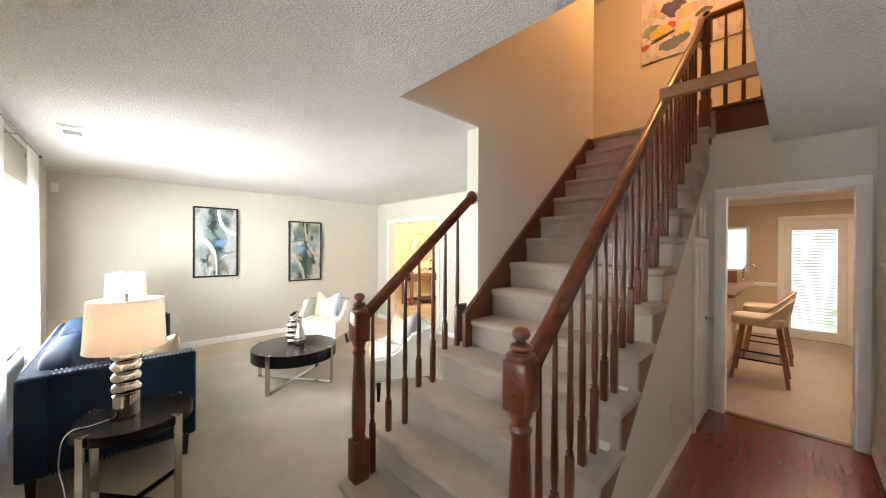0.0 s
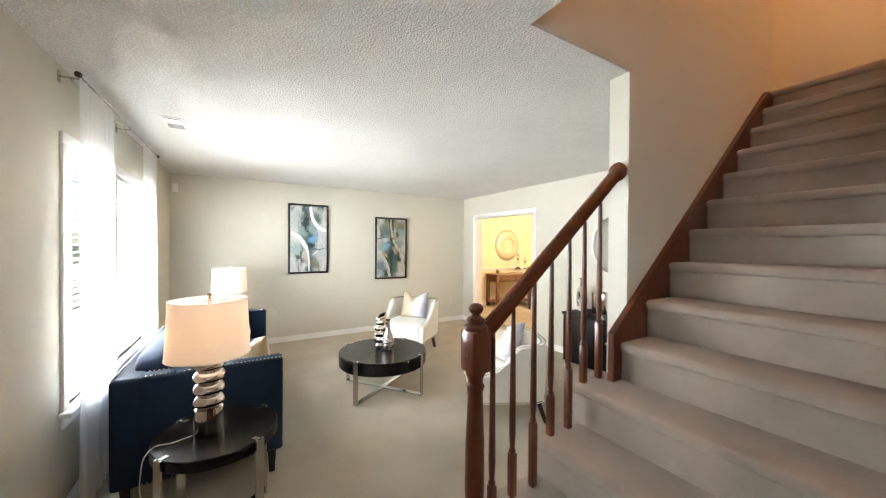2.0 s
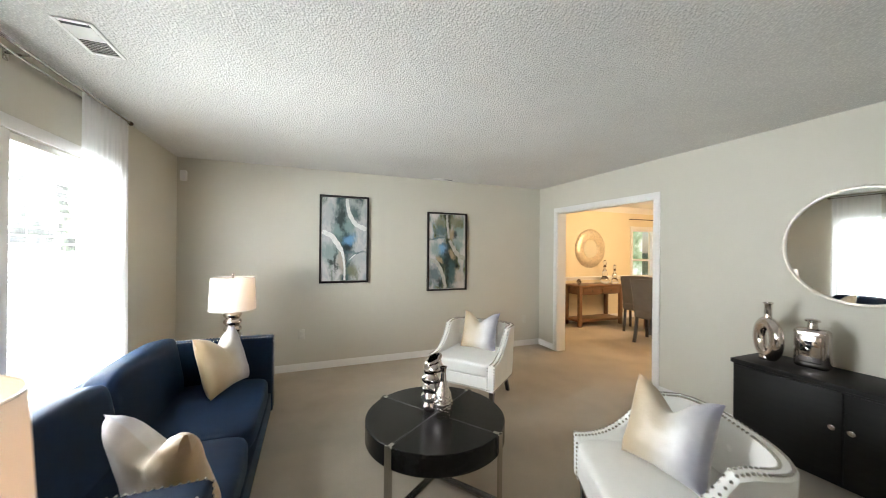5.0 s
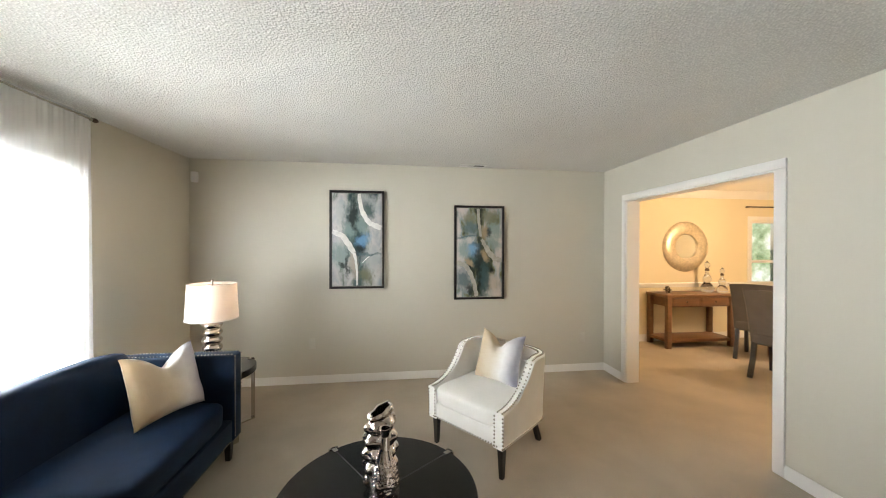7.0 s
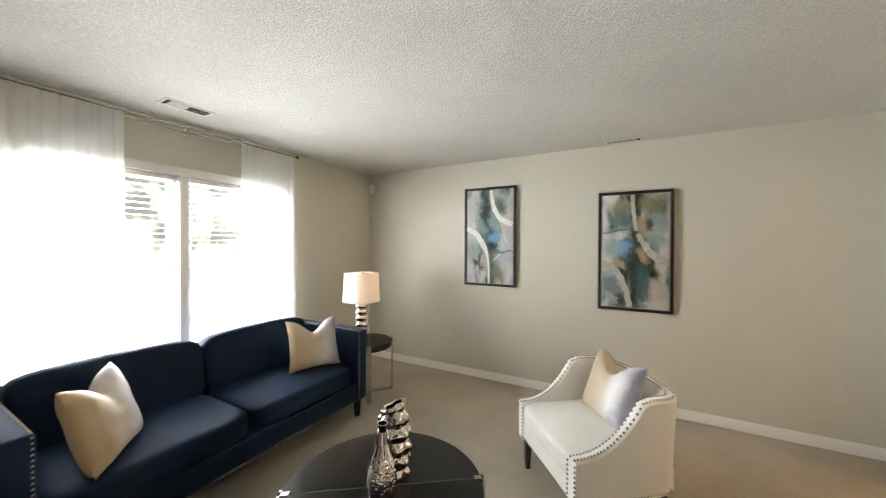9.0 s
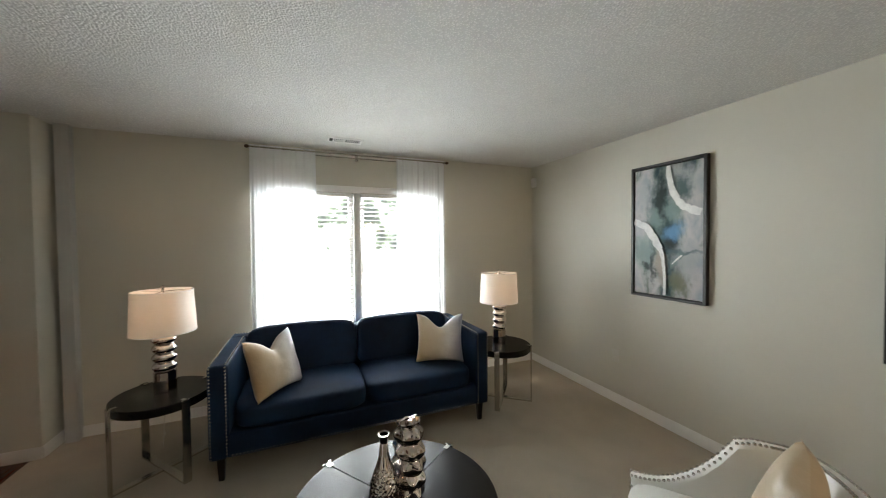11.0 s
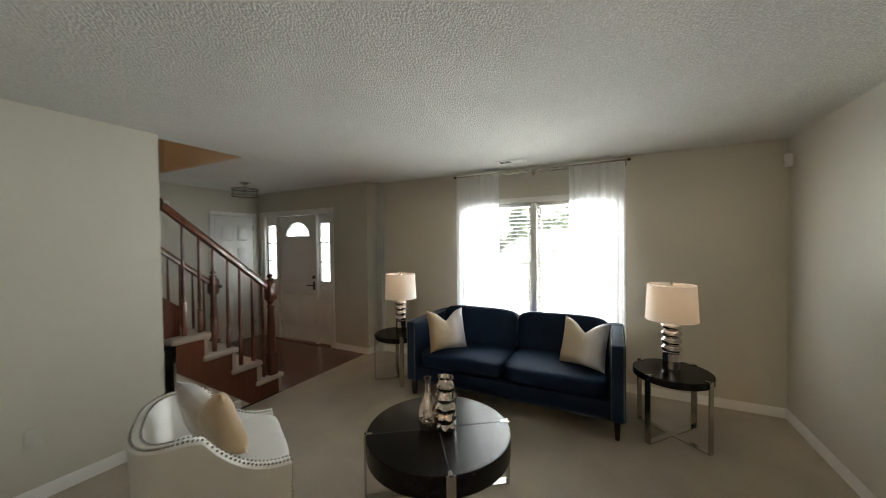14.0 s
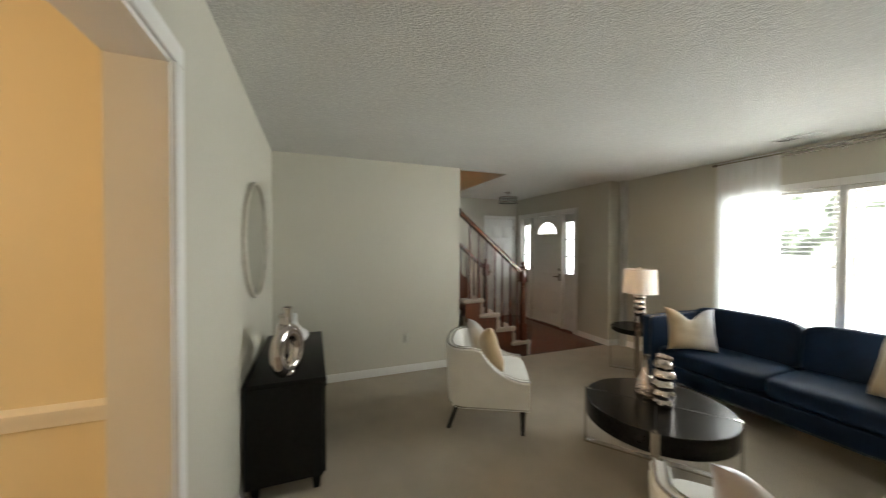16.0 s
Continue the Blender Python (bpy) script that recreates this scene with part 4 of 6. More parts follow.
def rail_z(x):
    return 1.105 + (x - 0.98) * SLOPE


def balustrade(name, y, xs, x_end, label, rosette):
    bs = thing(name, pose(0, 0, 0), label, "railing", "stair railings")
    pts = [(1.01, y, rail_z(1.01)), (x_end, y, rail_z(x_end))]
    if not rosette:
        pts = [(1.01, y, rail_z(1.01)), (x_end - 0.35, y, rail_z(x_end - 0.35)), (x_end - 0.18, y, rail_z(x_end - 0.17) + 0.0), (x_end - 0.02, y, rail_z(x_end) + 0.04)]
    part("handrail", sweep(pts, RAIL), rail_wood, bs)
    if rosette:
        ro = part("rosette", lathe([(0.052, 0.0), (0.054, 0.008), (0.046, 0.016), (0.036, 0.020), (0.0, 0.021)], 26), rail_wood, bs)
        ro.matrix_basis = pose(x_end + 0.02, y, rail_z(x_end + 0.01), 0, -90)
    kinds = {}
    for n, off in xs:
        x = nose_x(n) + off
        if off not in kinds:
            h = rail_z(x) - 0.028 - RISE * n
            bm = bmesh.new()
            box(bm, -0.0155, 0.0155, -0.0155, 0.0155, 0, 0.19 + (0.10 if off > 0.1 else 0.0), 0.004)
            b0 = 0.19 + (0.10 if off > 0.1 else 0.0)
            lathe([(0.012, b0 - 0.005), (0.017, b0 + 0.012), (0.010, b0 + 0.024), (0.013, b0 + 0.04), (0.0155, b0 + 0.10), (0.013, b0 + 0.30), (0.009, h)], 10, bm=bm)
            kinds[off] = part("baluster", bm, stair_wood, bs)
            kinds[off].matrix_basis = pose(x, y, RISE * n)
        else:
            again(kinds[off], pose(x, y, RISE * n))
    return bs


balustrade("stair_railing", 1.790, [(1, 0.185), (2, 0.06), (2, 0.185), (3, 0.06), (3, 0.185), (4, 0.06), (4, 0.185)], 1.915, "short reddish oak railing ending at the wall", True)
balustrade("stair_railing", 0.700, [(1, 0.185)] + [(n, o) for n in range(2, 13) for o in (0.06, 0.185)], 3.98, "long reddish oak railing up the stairs", False)
ur = thing("landing_railing", pose(4.0, 0, UP), "dark oak railing along the upper landing", "railing")
part("handrail", sweep([(0, 0.66, 0.90), (0, -0.78, 0.90)], RAIL), rail_wood, ur)
part("bottom_rail", rounded(-0.03, 0.035, HY0 - 0.3, 0.64, 0.004, 0.03, 0.006), stair_wood, ur)
bl0 = None
for i in range(6):
    if bl0 is None:
        bm = bmesh.new()
        box(bm, -0.0155, 0.0155, -0.0155, 0.0155, 0.03, 0.26, 0.004)
        lathe([(0.012, 0.255), (0.017, 0.272), (0.010, 0.284), (0.0155, 0.36), (0.009, 0.88)], 10, bm=bm)
        bl0 = part("baluster", bm, stair_wood, ur)
        bl0.matrix_basis = pose(0, 0.53, 0)
    else:
        again(bl0, pose(0, 0.53 - 0.125 * i, 0))
structure("trim_landing_fascia", rounded(OX - 0.022, OX - 0.002, HY0 + 0.002, 0.60, 2.60, UP + 0.004, 0.003), stair_wood, "dark oak fascia board of the upper landing", "trim")
structure("trim_rail_brace", rounded(2.42, 2.46, HY0 + 0.002, 0.67, 2.45, 2.52, 0.004), stool_wood, "tan board bracing the stair rail to the ceiling edge", "trim")

# ---- things of the living room ----


def cushion(w, d, h, round_=0.06, puff=0.02, nx=18, ny=16, crown=0.0):
    """A soft box, w along x, d along y, h high, with swollen faces; base at z 0."""
    bm = bmesh.new()
    bmesh.ops.create_cube(bm, size=1.0)
    bmesh.ops.subdivide_edges(bm, edges=bm.edges[:], cuts=11, use_grid_fill=True)
    for v in bm.verts:
        x, y, z = (c * 2 for c in v.co)
        p = 7.0
        l = (abs(x) ** p + abs(y) ** p + abs(z) ** p) ** (1 / p)
        k = max(abs(x), abs(y), abs(z)) / l
        bulge = 1 + puff * (1 - x * x) * (1 - y * y) * 4
        v.co = Vector((x * k * w / 2, y * k * d / 2, h / 2 + z * k * h / 2 * bulge + crown * (1 - x * x)))
    return bm


def pillow_mesh(s=0.5, thick=0.15, chop=0.10, seed=0):
    """A square throw pillow standing on an edge in its x-z plane, chopped in at the top."""
    bm = bmesh.new()
    rnd = random.Random(seed)
    n = 26
    grid = {}
    for side in (-1, 1):
        for i in range(n + 1):
            for j in range(n + 1):
                u, v = 2 * i / n - 1, 2 * j / n - 1
                if side == 1 and (i in (0, n) or j in (0, n)):
                    grid[side, i, j] = grid[-1, i, j]
                    continue
                edge = 1 - 0.10 * (1 - u * u) * abs(v) ** 3
                edge_u = 1 - 0.10 * (1 - v * v) * abs(u) ** 3
                x = u * s / 2 * edge_u
                z = v * s / 2 * edge
                dip = chop * math.exp(-(u / 0.42) ** 2) * max(0.0, (v + 0.35) / 1.35) ** 1.5
                th = thick / 2 * ((1 - u ** 4) * (1 - v ** 4)) ** 0.5
                crease = 1 - 0.30 * math.exp(-(u / 0.16) ** 2) * max(0.0, v) ** 0.7
                y = side * th * crease * (1 - 0.12 * v)
                y += 0.006 * noise.noise(Vector((u * 2.1 + seed, v * 2.1, side)))
                grid[side, i, j] = bm.verts.new((x, y, z + s / 2 - dip))
    for side in (-1, 1):
        for i in range(n):
            for j in range(n):
                q = [grid[side, i, j], grid[side, i + 1, j], grid[side, i + 1, j + 1], grid[side, i, j + 1]]
                bm.faces.new(q if side == -1 else q[::-1])
    bmesh.ops.recalc_face_normals(bm, faces=bm.faces)
    return bm


def pillow(m, label, seed, s=0.42):
    p = solid("throw_pillow", pillow_mesh(s, seed=seed), satin, m, label, "pillow", "throw pillows")
    return p


# sofa: faces +x, runs along y
SOFA_W, SOFA_D = 2.00, 0.84
sofa = thing("sofa", pose(-0.025, 4.11, 0) @ Matrix.Diagonal((1, 1, 1.031, 1)), "navy velvet two-seat sofa with nailhead trim and dark legs", "sofa")
hw, hd = SOFA_W / 2, SOFA_D / 2
part("base", rounded(-hd + 0.02, hd - 0.012, -hw + 0.10, hw - 0.10, 0.15, 0.30, 0.012, 3), navy, sofa)
part("back", rounded(-hd, -hd + 0.14, -hw + 0.002, hw - 0.002, 0.15, 0.735, 0.022, 4), navy, sofa)
sofa_heads = []
for s in (-1, 1):
    arm = part("arm", rounded(-hd + 0.12, hd, min(s * hw, s * (hw - 0.115)), max(s * hw, s * (hw - 0.115)), 0.15, 0.735, 0.020, 4), navy, sofa)
    pts = []
    for e in (s * (hw - 0.014), s * (hw - 0.101)):
        pts += [(hd + 0.001, e, 0.165 + 0.0215 * i) for i in range(27)]
        pts += [(hd - 0.02 - 0.0215 * i, e, 0.736) for i in range(32)]
    sofa_heads += pts
    part("seat_cushion", cushion(0.64, 0.868, 0.16, puff=0.018), navy, sofa).matrix_basis = pose(0.085, s * 0.437, 0.292)
    bc = part("back_cushion", cushion(0.17, 0.868, 0.40, puff=0.016, crown=0.0), navy, sofa)
    bc.matrix_basis = pose(-0.215, s * 0.437, 0.405, 0, -10)
    for x in (hd - 0.06, -hd + 0.06):
        lg = part("leg", lathe([(0.022, 0.0), (0.034, 0.155)], 4), leg_wood, sofa, smooth=False)
        lg.matrix_basis = pose(x, s * (hw - 0.06), 0, 0, 0, 45)
sofa_heads += [(hd - 0.011, -hw + 0.13 + 0.0215 * i, 0.166) for i in range(81)]
sofa_heads += [(-hd + 0.010, -hw + 0.02 + 0.0215 * i, 0.736) for i in range(91)]
sofa_heads += [(-hd + 0.14 + 0.0215 * i, s * (hw + 0.001), 0.166) for i in range(31) for s in (-1, 1)]
tagged(part("nailhead_trim", studs(sofa_heads, 0.0062), nickel, sofa, "row of nickel nail heads"), kind="stuff")

pillow(pose(0.22, 3.52, 0.466, -17, 0, 141), "gold and silver ombre satin pillow on the sofa", 1)
pillow(pose(0.15, 4.765, 0.468, -17, 0, 67.5), "gold and silver ombre satin pillow on the sofa", 2)


def arc_points():
    """The plan of the barrel chair's shell: front edge to back to front edge, with heights."""
    out = []
    w, back, front = 0.335, -0.30, 0.33
    n = 40
    for i in range(n + 1):
        u = i / n * 2 - 1
        a = abs(u)
        if a > 0.55:
            k = (a - 0.55) / 0.45
            x, y = w * math.copysign(1, u), back + 0.17 + k * (front - back - 0.17)
        else:
            ang = u / 0.55 * math.pi / 2
            x, y = (w) * math.copysign(abs(math.sin(ang)) ** 0.75, u), back + 0.17 * (1 - abs(math.cos(ang)) ** 0.75)
        t = (y - back) / (front - back)
        if t < 0.42:
            h = 0.68
        else:
            k = (t - 0.42) / 0.58
            h = 0.68 - 0.25 * (1 - (1 - k) ** 2.4) 
        out.append((x, y, h))
    return out


def club_chair(m, label):
    ch = thing("club_chair", m, label, "chair", "white club chairs")
    pts = arc_points()
    bm = bmesh.new()
    rings = []
    thick = 0.062
    for i, (x, y, h) in enumerate(pts):
        a, b = pts[max(0, i - 1)], pts[min(len(pts) - 1, i + 1)]
        d = Vector((b[0] - a[0], b[1] - a[1], 0)).normalized()
        n_in = Vector((-d.y, d.x, 0))
        if n_in.dot(Vector((-x, 0.02 - y, 0))) < 0:
            n_in = -n_in
        o = Vector((x, y, 0))
        flare = -n_in * 0.010
        taper = n_in * 0.012
        hh = h
        ring = [o + taper + Vector((0, 0, 0.20)), o + taper * 0.4 + Vector((0, 0, 0.32)), o + flare * ((hh - 0.43) / 0.27) + Vector((0, 0, hh - 0.014)), o + flare * ((hh - 0.43) / 0.27) + n_in * 0.014 + Vector((0, 0, hh)),
                o + flare * ((hh - 0.43) / 0.27) + n_in * (thick - 0.014) + Vector((0, 0, hh)), o + flare * ((hh - 0.43) / 0.27) + n_in * thick + Vector((0, 0, hh - 0.014)), o + n_in * (thick + 0.02) + Vector((0, 0, 0.36)), o + n_in * (thick + 0.02) + Vector((0, 0, 0.20))]
        rings.append([bm.verts.new(v) for v in ring])
    for a, b in zip(rings, rings[1:]):
        for k in range(8):
            bm.faces.new((a[k], a[(k + 1) % 8], b[(k + 1) % 8], b[k]))
    bm.faces.new(rings[0])
    bm.faces.new(rings[-1][::-1])
    bmesh.ops.recalc_face_normals(bm, faces=bm.faces)
    heads = []
    for i, r in enumerate(rings):
        heads += [r[3].co.copy(), r[4].co.copy()]
        if i + 1 < len(rings):
            for f in (0.34, 0.67):
                heads += [r[3].co.lerp(rings[i + 1][3].co, f), r[4].co.lerp(rings[i + 1][4].co, f)]
        if i in (0, len(rings) - 1):
            for k in range(9):
                z = 0.215 + 0.023 * k
                heads += [Vector((r[1].co.x * 0.985, r[1].co.y + 0.001, z)), Vector((r[6].co.x * 1.04, r[6].co.y + 0.001, z))]
    foot = []
    for a, b in zip(rings, rings[1:]):
        foot += [a[0].co.lerp(b[0].co, f) + Vector((0, 0, 0.012)) for f in (0, 0.33, 0.67)]
    part("shell", bm, ivory, ch)
    part("seat_rail", rounded(-0.30, 0.30, -0.24, 0.325, 0.20, 0.315, 0.012, 3), ivory, ch)
    part("seat_cushion", cushion(0.565, 0.60, 0.13, puff=0.03), ivory, ch).matrix_basis = pose(0, 0.045, 0.305)
    heads += foot + [Vector((-0.28 + 0.0215 * i, 0.327, 0.215)) for i in range(27)]
    tagged(part("nailhead_trim", studs(heads, 0.0072), nickel, ch, "row of nickel nail heads"), kind="stuff")
    for x in (-0.16, 0.0, 0.16):
        part("tuft_button", lathe([(0.0, 0.006), (0.010, 0.004), (0.013, 0.0)], 12), ivory, ch).matrix_basis = pose(x, -0.225 + abs(x) * 0.12, 0.58, -90)
    for x in (-0.288, 0.288):
        lg = part("leg", lathe([(0.018, 0.0), (0.030, 0.205)], 4), leg_wood, ch, smooth=False)
        lg.matrix_basis = pose(x, 0.285, 0, 0, 0, 45)
        lg = part("leg", sweep([(x * 0.86, -0.27, 0), (x * 0.80, -0.20, 0.205)], [(-0.016, -0.016), (0.016, -0.016), (0.016, 0.016), (-0.016, 0.016)], up=Vector((1, 0, 0))), leg_wood, ch, smooth=False)
    return ch


# the chairs face the coffee table
CH1, CH2 = (2.237, 5.04), (2.245, 3.04)
A1, A2 = math.degrees(math.atan2(-0.63, -0.777)) - 90, 62.0
club_chair(pose(*CH1, 0, 0, 0, A1) @ Matrix.Diagonal((1.03, 1.04, 1.05, 1)), "white leather barrel chair with nailhead trim by the wall")
club_chair(pose(*CH2, 0, 0, 0, A2) @ Matrix.Diagonal((1.06, 1.06, 1.0, 1)), "white leather barrel chair with nailhead trim by the stairs")
for (cx, cy), ang, sd, twist, back in ((CH1, A1, 3, 0, -0.05), (CH2, A2, 4, 30, 0.06)):
    f = pose(cx, cy, 0, 0, 0, ang)
    pillow(f @ pose(0.0, back, 0.441, -19, 0, 180 + twist), "gold and silver ombre satin pillow on the white chair", sd, 0.40)


def metal_table(name, m, label, r, top, thick, leg_r, angles, bar, group, category):
    """A round dark top in a crossed flat-bar metal frame; each bar hooks over the rim."""
    t = thing(name, m, label, category, group)
    quarter = []
    n = 60
    part("tabletop", lathe([(0.0, top - thick), (r - 0.006, top - thick), (r, top - thick + 0.006), (r, top - 0.004), (r - 0.004, top), (0.0, top)], n), espresso, t)
    for a in angles:
        c, s = math.cos(radians(a)), math.sin(radians(a))
        lg = part("leg", boxes((r + 0.001, r + 0.012, -bar / 2, bar / 2, 0.0, top + 0.004), (r - 0.035, r + 0.012, -bar / 4, bar / 4, top + 0.0005, top + 0.004)), nickel, t, smooth=False)
        lg.matrix_basis = pose(0, 0, 0, 0, 0, a)
    for a in angles[:2]:
        cb = part("cross_bar", boxes((-r, r, -bar / 2, bar / 2, 0.001, 0.012)) if a == angles[0] else boxes((-r, -bar / 2 - 0.001, -bar / 2, bar / 2, 0.001, 0.012), (bar / 2 + 0.001, r, -bar / 2, bar / 2, 0.001, 0.012)), nickel, t, smooth=False)
        cb.matrix_basis = pose(0, 0, 0, 0, 0, a)
    for a in angles[:2] if thick > 0.1 else ():
        gv = part("top_joint", boxes((-r + 0.01, r - 0.01, -0.003, 0.003, top - 0.001, top + 0.0004)), dark_gap, t, smooth=False)
        gv.matrix_basis = pose(0, 0, 0, 0, 0, a)
    return t


metal_table("coffee_table", pose(1.438, 4.042, 0), "round espresso wood coffee table on a crossed nickel frame", 0.448, 0.401, 0.125, 0.42, (36, 126, 216, 306), 0.05, "", "coffee table")
TABLES = ((0.06, 2.79), (0.07, 5.44))
for (x, y), a0 in zip(TABLES, (40, 50)):
    metal_table("side_table", pose(x, y, 0), "round espresso wood side table on crossed nickel legs", 0.275, 0.528, 0.055, 0.24, (a0, a0 + 90, a0 + 180, a0 + 270), 0.045, "side tables by the sofa", "side table")


def table_lamp(m, label):
    l = thing("table_lamp", m, label, "lamp", "table lamps")
    prof = [(0.0, 0.0), (0.060, 0.0), (0.064, 0.004), (0.064, 0.125)]
    for k in range(4):
        z = 0.13 + k * 0.062
        prof += [(0.052, z), (0.060, z + 0.007), (0.070, z + 0.020), (0.073, z + 0.031), (0.070, z + 0.042), (0.060, z + 0.055)]
    prof += [(0.050, 0.380), (0.044, 0.386), (0.022, 0.390), (0.014, 0.40), (0.0, 0.40)]
    part("base", lathe(prof, 36), chrome, l, "smoky chrome ribbed base")
    part("stem", rod((0, 0, 0.39), (0, 0, 0.69), 0.006, 8), nickel, l)
    part("finial", lathe([(0.0, 0.677), (0.010, 0.679), (0.006, 0.687), (0.012, 0.697), (0.010, 0.707), (0.0, 0.713)], 14), nickel, l)
    bm = bmesh.new()
    n = 48
    lo = [bm.verts.new((0.184 * math.cos(6.28318 * i / n), 0.184 * math.sin(6.28318 * i / n), 0.395)) for i in range(n)]
    hi = [bm.verts.new((0.170 * math.cos(6.28318 * i / n), 0.170 * math.sin(6.28318 * i / n), 0.675)) for i in range(n)]
    for i in range(n):
        bm.faces.new((lo[i], lo[(i + 1) % n], hi[(i + 1) % n], hi[i]))
    sh = part("shade", bm, shade_cloth, l, "off-white drum shade, lit")
    for r, z in ((0.184, 0.395), (0.170, 0.675)):
        part("shade_rim", sweep([(r * math.cos(6.28318 * i / n), r * math.sin(6.28318 * i / n), z) for i in range(n)], circle(0.003, 6), closed=True), ceramic, sh)
    for a in (0, 120, 240):
        part("spider_arm", rod((0, 0, 0.671), (0.169 * math.cos(radians(a)), 0.169 * math.sin(radians(a)), 0.671), 0.0022, 6), nickel, l)
    part("bulb", lathe([(0.0, 0.565), (0.018, 0.560), (0.028, 0.540), (0.026, 0.515), (0.014, 0.485), (0.013, 0.470)], 16), bulb_glow, l)
    return l


for x, y in TABLES:
    table_lamp(pose(x - 0.04, y, 0.5325), "smoky chrome ribbed table lamp with a lit drum shade")
    lamp("lamp_light", "POINT", (x - 0.04, y, 0.533 + 0.55), 6.5, (1.0, 0.66, 0.42), 0.03)
cord = bpy.data.curves.new("lamp_cord", "CURVE")
cord.dimensions, cord.bevel_depth = "3D", 0.0028
sp = cord.splines.new("BEZIER")
spots = [(-0.05, 2.77, 0.534), (-0.12, 2.74, 0.535), (-0.20, 2.73, 0.532), (-0.235, 2.715, 0.42), (-0.215, 2.70, 0.18), (-0.25, 2.68, 0.004), (-0.48, 2.62, 0.004)]
sp.bezier_points.add(len(spots) - 1)
for p, q in zip(sp.bezier_points, spots):
    p.co = q
    p.handle_left_type = p.handle_right_type = "AUTO"
co = tagged(new("lamp_cord", cord), "clear lamp cord trailing over the table edge", "cord")
cord.materials.append(cord_clear)


def ribbon(points, widths, y, bm=None):
    """A brush stroke: a thin strip in the x-z plane, just proud of the canvas."""
    bm = bm or bmesh.new()
    pts = [Vector((x, 0, z)) for x, z in points]
    fine, fw = [], []
    for i in range(len(pts) - 1):
        p0, p1, p2, p3 = pts[max(0, i - 1)], pts[i], pts[i + 1], pts[min(len(pts) - 1, i + 2)]
        for k in range(8):
            t = k / 8
            fine.append(0.5 * ((2 * p1) + (p2 - p0) * t + (2 * p0 - 5 * p1 + 4 * p2 - p3) * t * t + (3 * p1 - p0 - 3 * p2 + p3) * t ** 3))
            fw.append(widths[i] * (1 - t) + widths[i + 1] * t)
    fine.append(pts[-1])
    fw.append(widths[-1])
    rows = []
    for i, p in enumerate(fine):
        d = (fine[min(i + 1, len(fine) - 1)] - fine[max(i - 1, 0)]).normalized()
        s = Vector((-d.z, 0, d.x))
        j0, j1 = (noise.noise(p * 40 + Vector((k, 0, 0))) * 0.25 for k in (0, 9))
        rows.append([bm.verts.new(p + s * fw[i] * (0.5 + j0) + Vector((0, y, 0))), bm.verts.new(p + Vector((0, y - 0.0015, 0))), bm.verts.new(p - s * fw[i] * (0.5 + j1) + Vector((0, y, 0)))])
    for a, b in zip(rows, rows[1:]):
        bm.faces.new((a[0], b[0], b[1], a[1]))
        bm.faces.new((a[1], b[1], b[2], a[2]))
    return bm


def painting(m, w, h, canvas, strokes, label, framed=True):
    """Faces -y; its middle at the origin; its back at y 0."""
    p = thing("painting", m, label, "painting")
    e = 0.028 if framed else 0.0
    if framed:
        bm = bmesh.new()
        for x0, x1, z0, z1 in ((-w / 2, -w / 2 + 0.022, -h / 2, h / 2), (w / 2 - 0.022, w / 2, -h / 2, h / 2), (-w / 2 + 0.022, w / 2 - 0.022, -h / 2, -h / 2 + 0.022), (-w / 2 + 0.022, w / 2 - 0.022, h / 2 - 0.022, h / 2)):
            box(bm, x0, x1, -0.042, -0.001, z0, z1, 0.002, 1)
        part("picture_frame", bm, frame_black, p)
    cv = part("canvas", rounded(-w / 2 + e, w / 2 - e, -0.030, -0.002, -h / 2 + e, h / 2 - e, 0.002), canvas, p)
    patches = []
    for k, (pts, ws, mt) in enumerate(strokes):
        if framed and mt not in (stroke_white, stroke_pale):
            (ax, az), (bx, bz) = pts[0], pts[-1]
            dx, dz = (bx - ax) * (w / 2 - e), (bz - az) * (h / 2 - e)
            mid = pts[len(pts) // 2]
            patches.append(((ax + bx + 2 * mid[0]) / 4 * (w / 2 - e), (az + bz + 2 * mid[1]) / 4 * (h / 2 - e), 0.62 * math.hypot(dx, dz) + 0.02, 0.85 * max(ws) + 0.008, math.atan2(dz, dx), TONES[mt.name]))
            continue
        part("brush_stroke", ribbon([(x * (w / 2 - e), z * (h / 2 - e)) for x, z in pts], ws, -0.0312 - 0.0006 * k), mt, cv)
    if patches:
        brush_patches(canvas, patches)
    return p


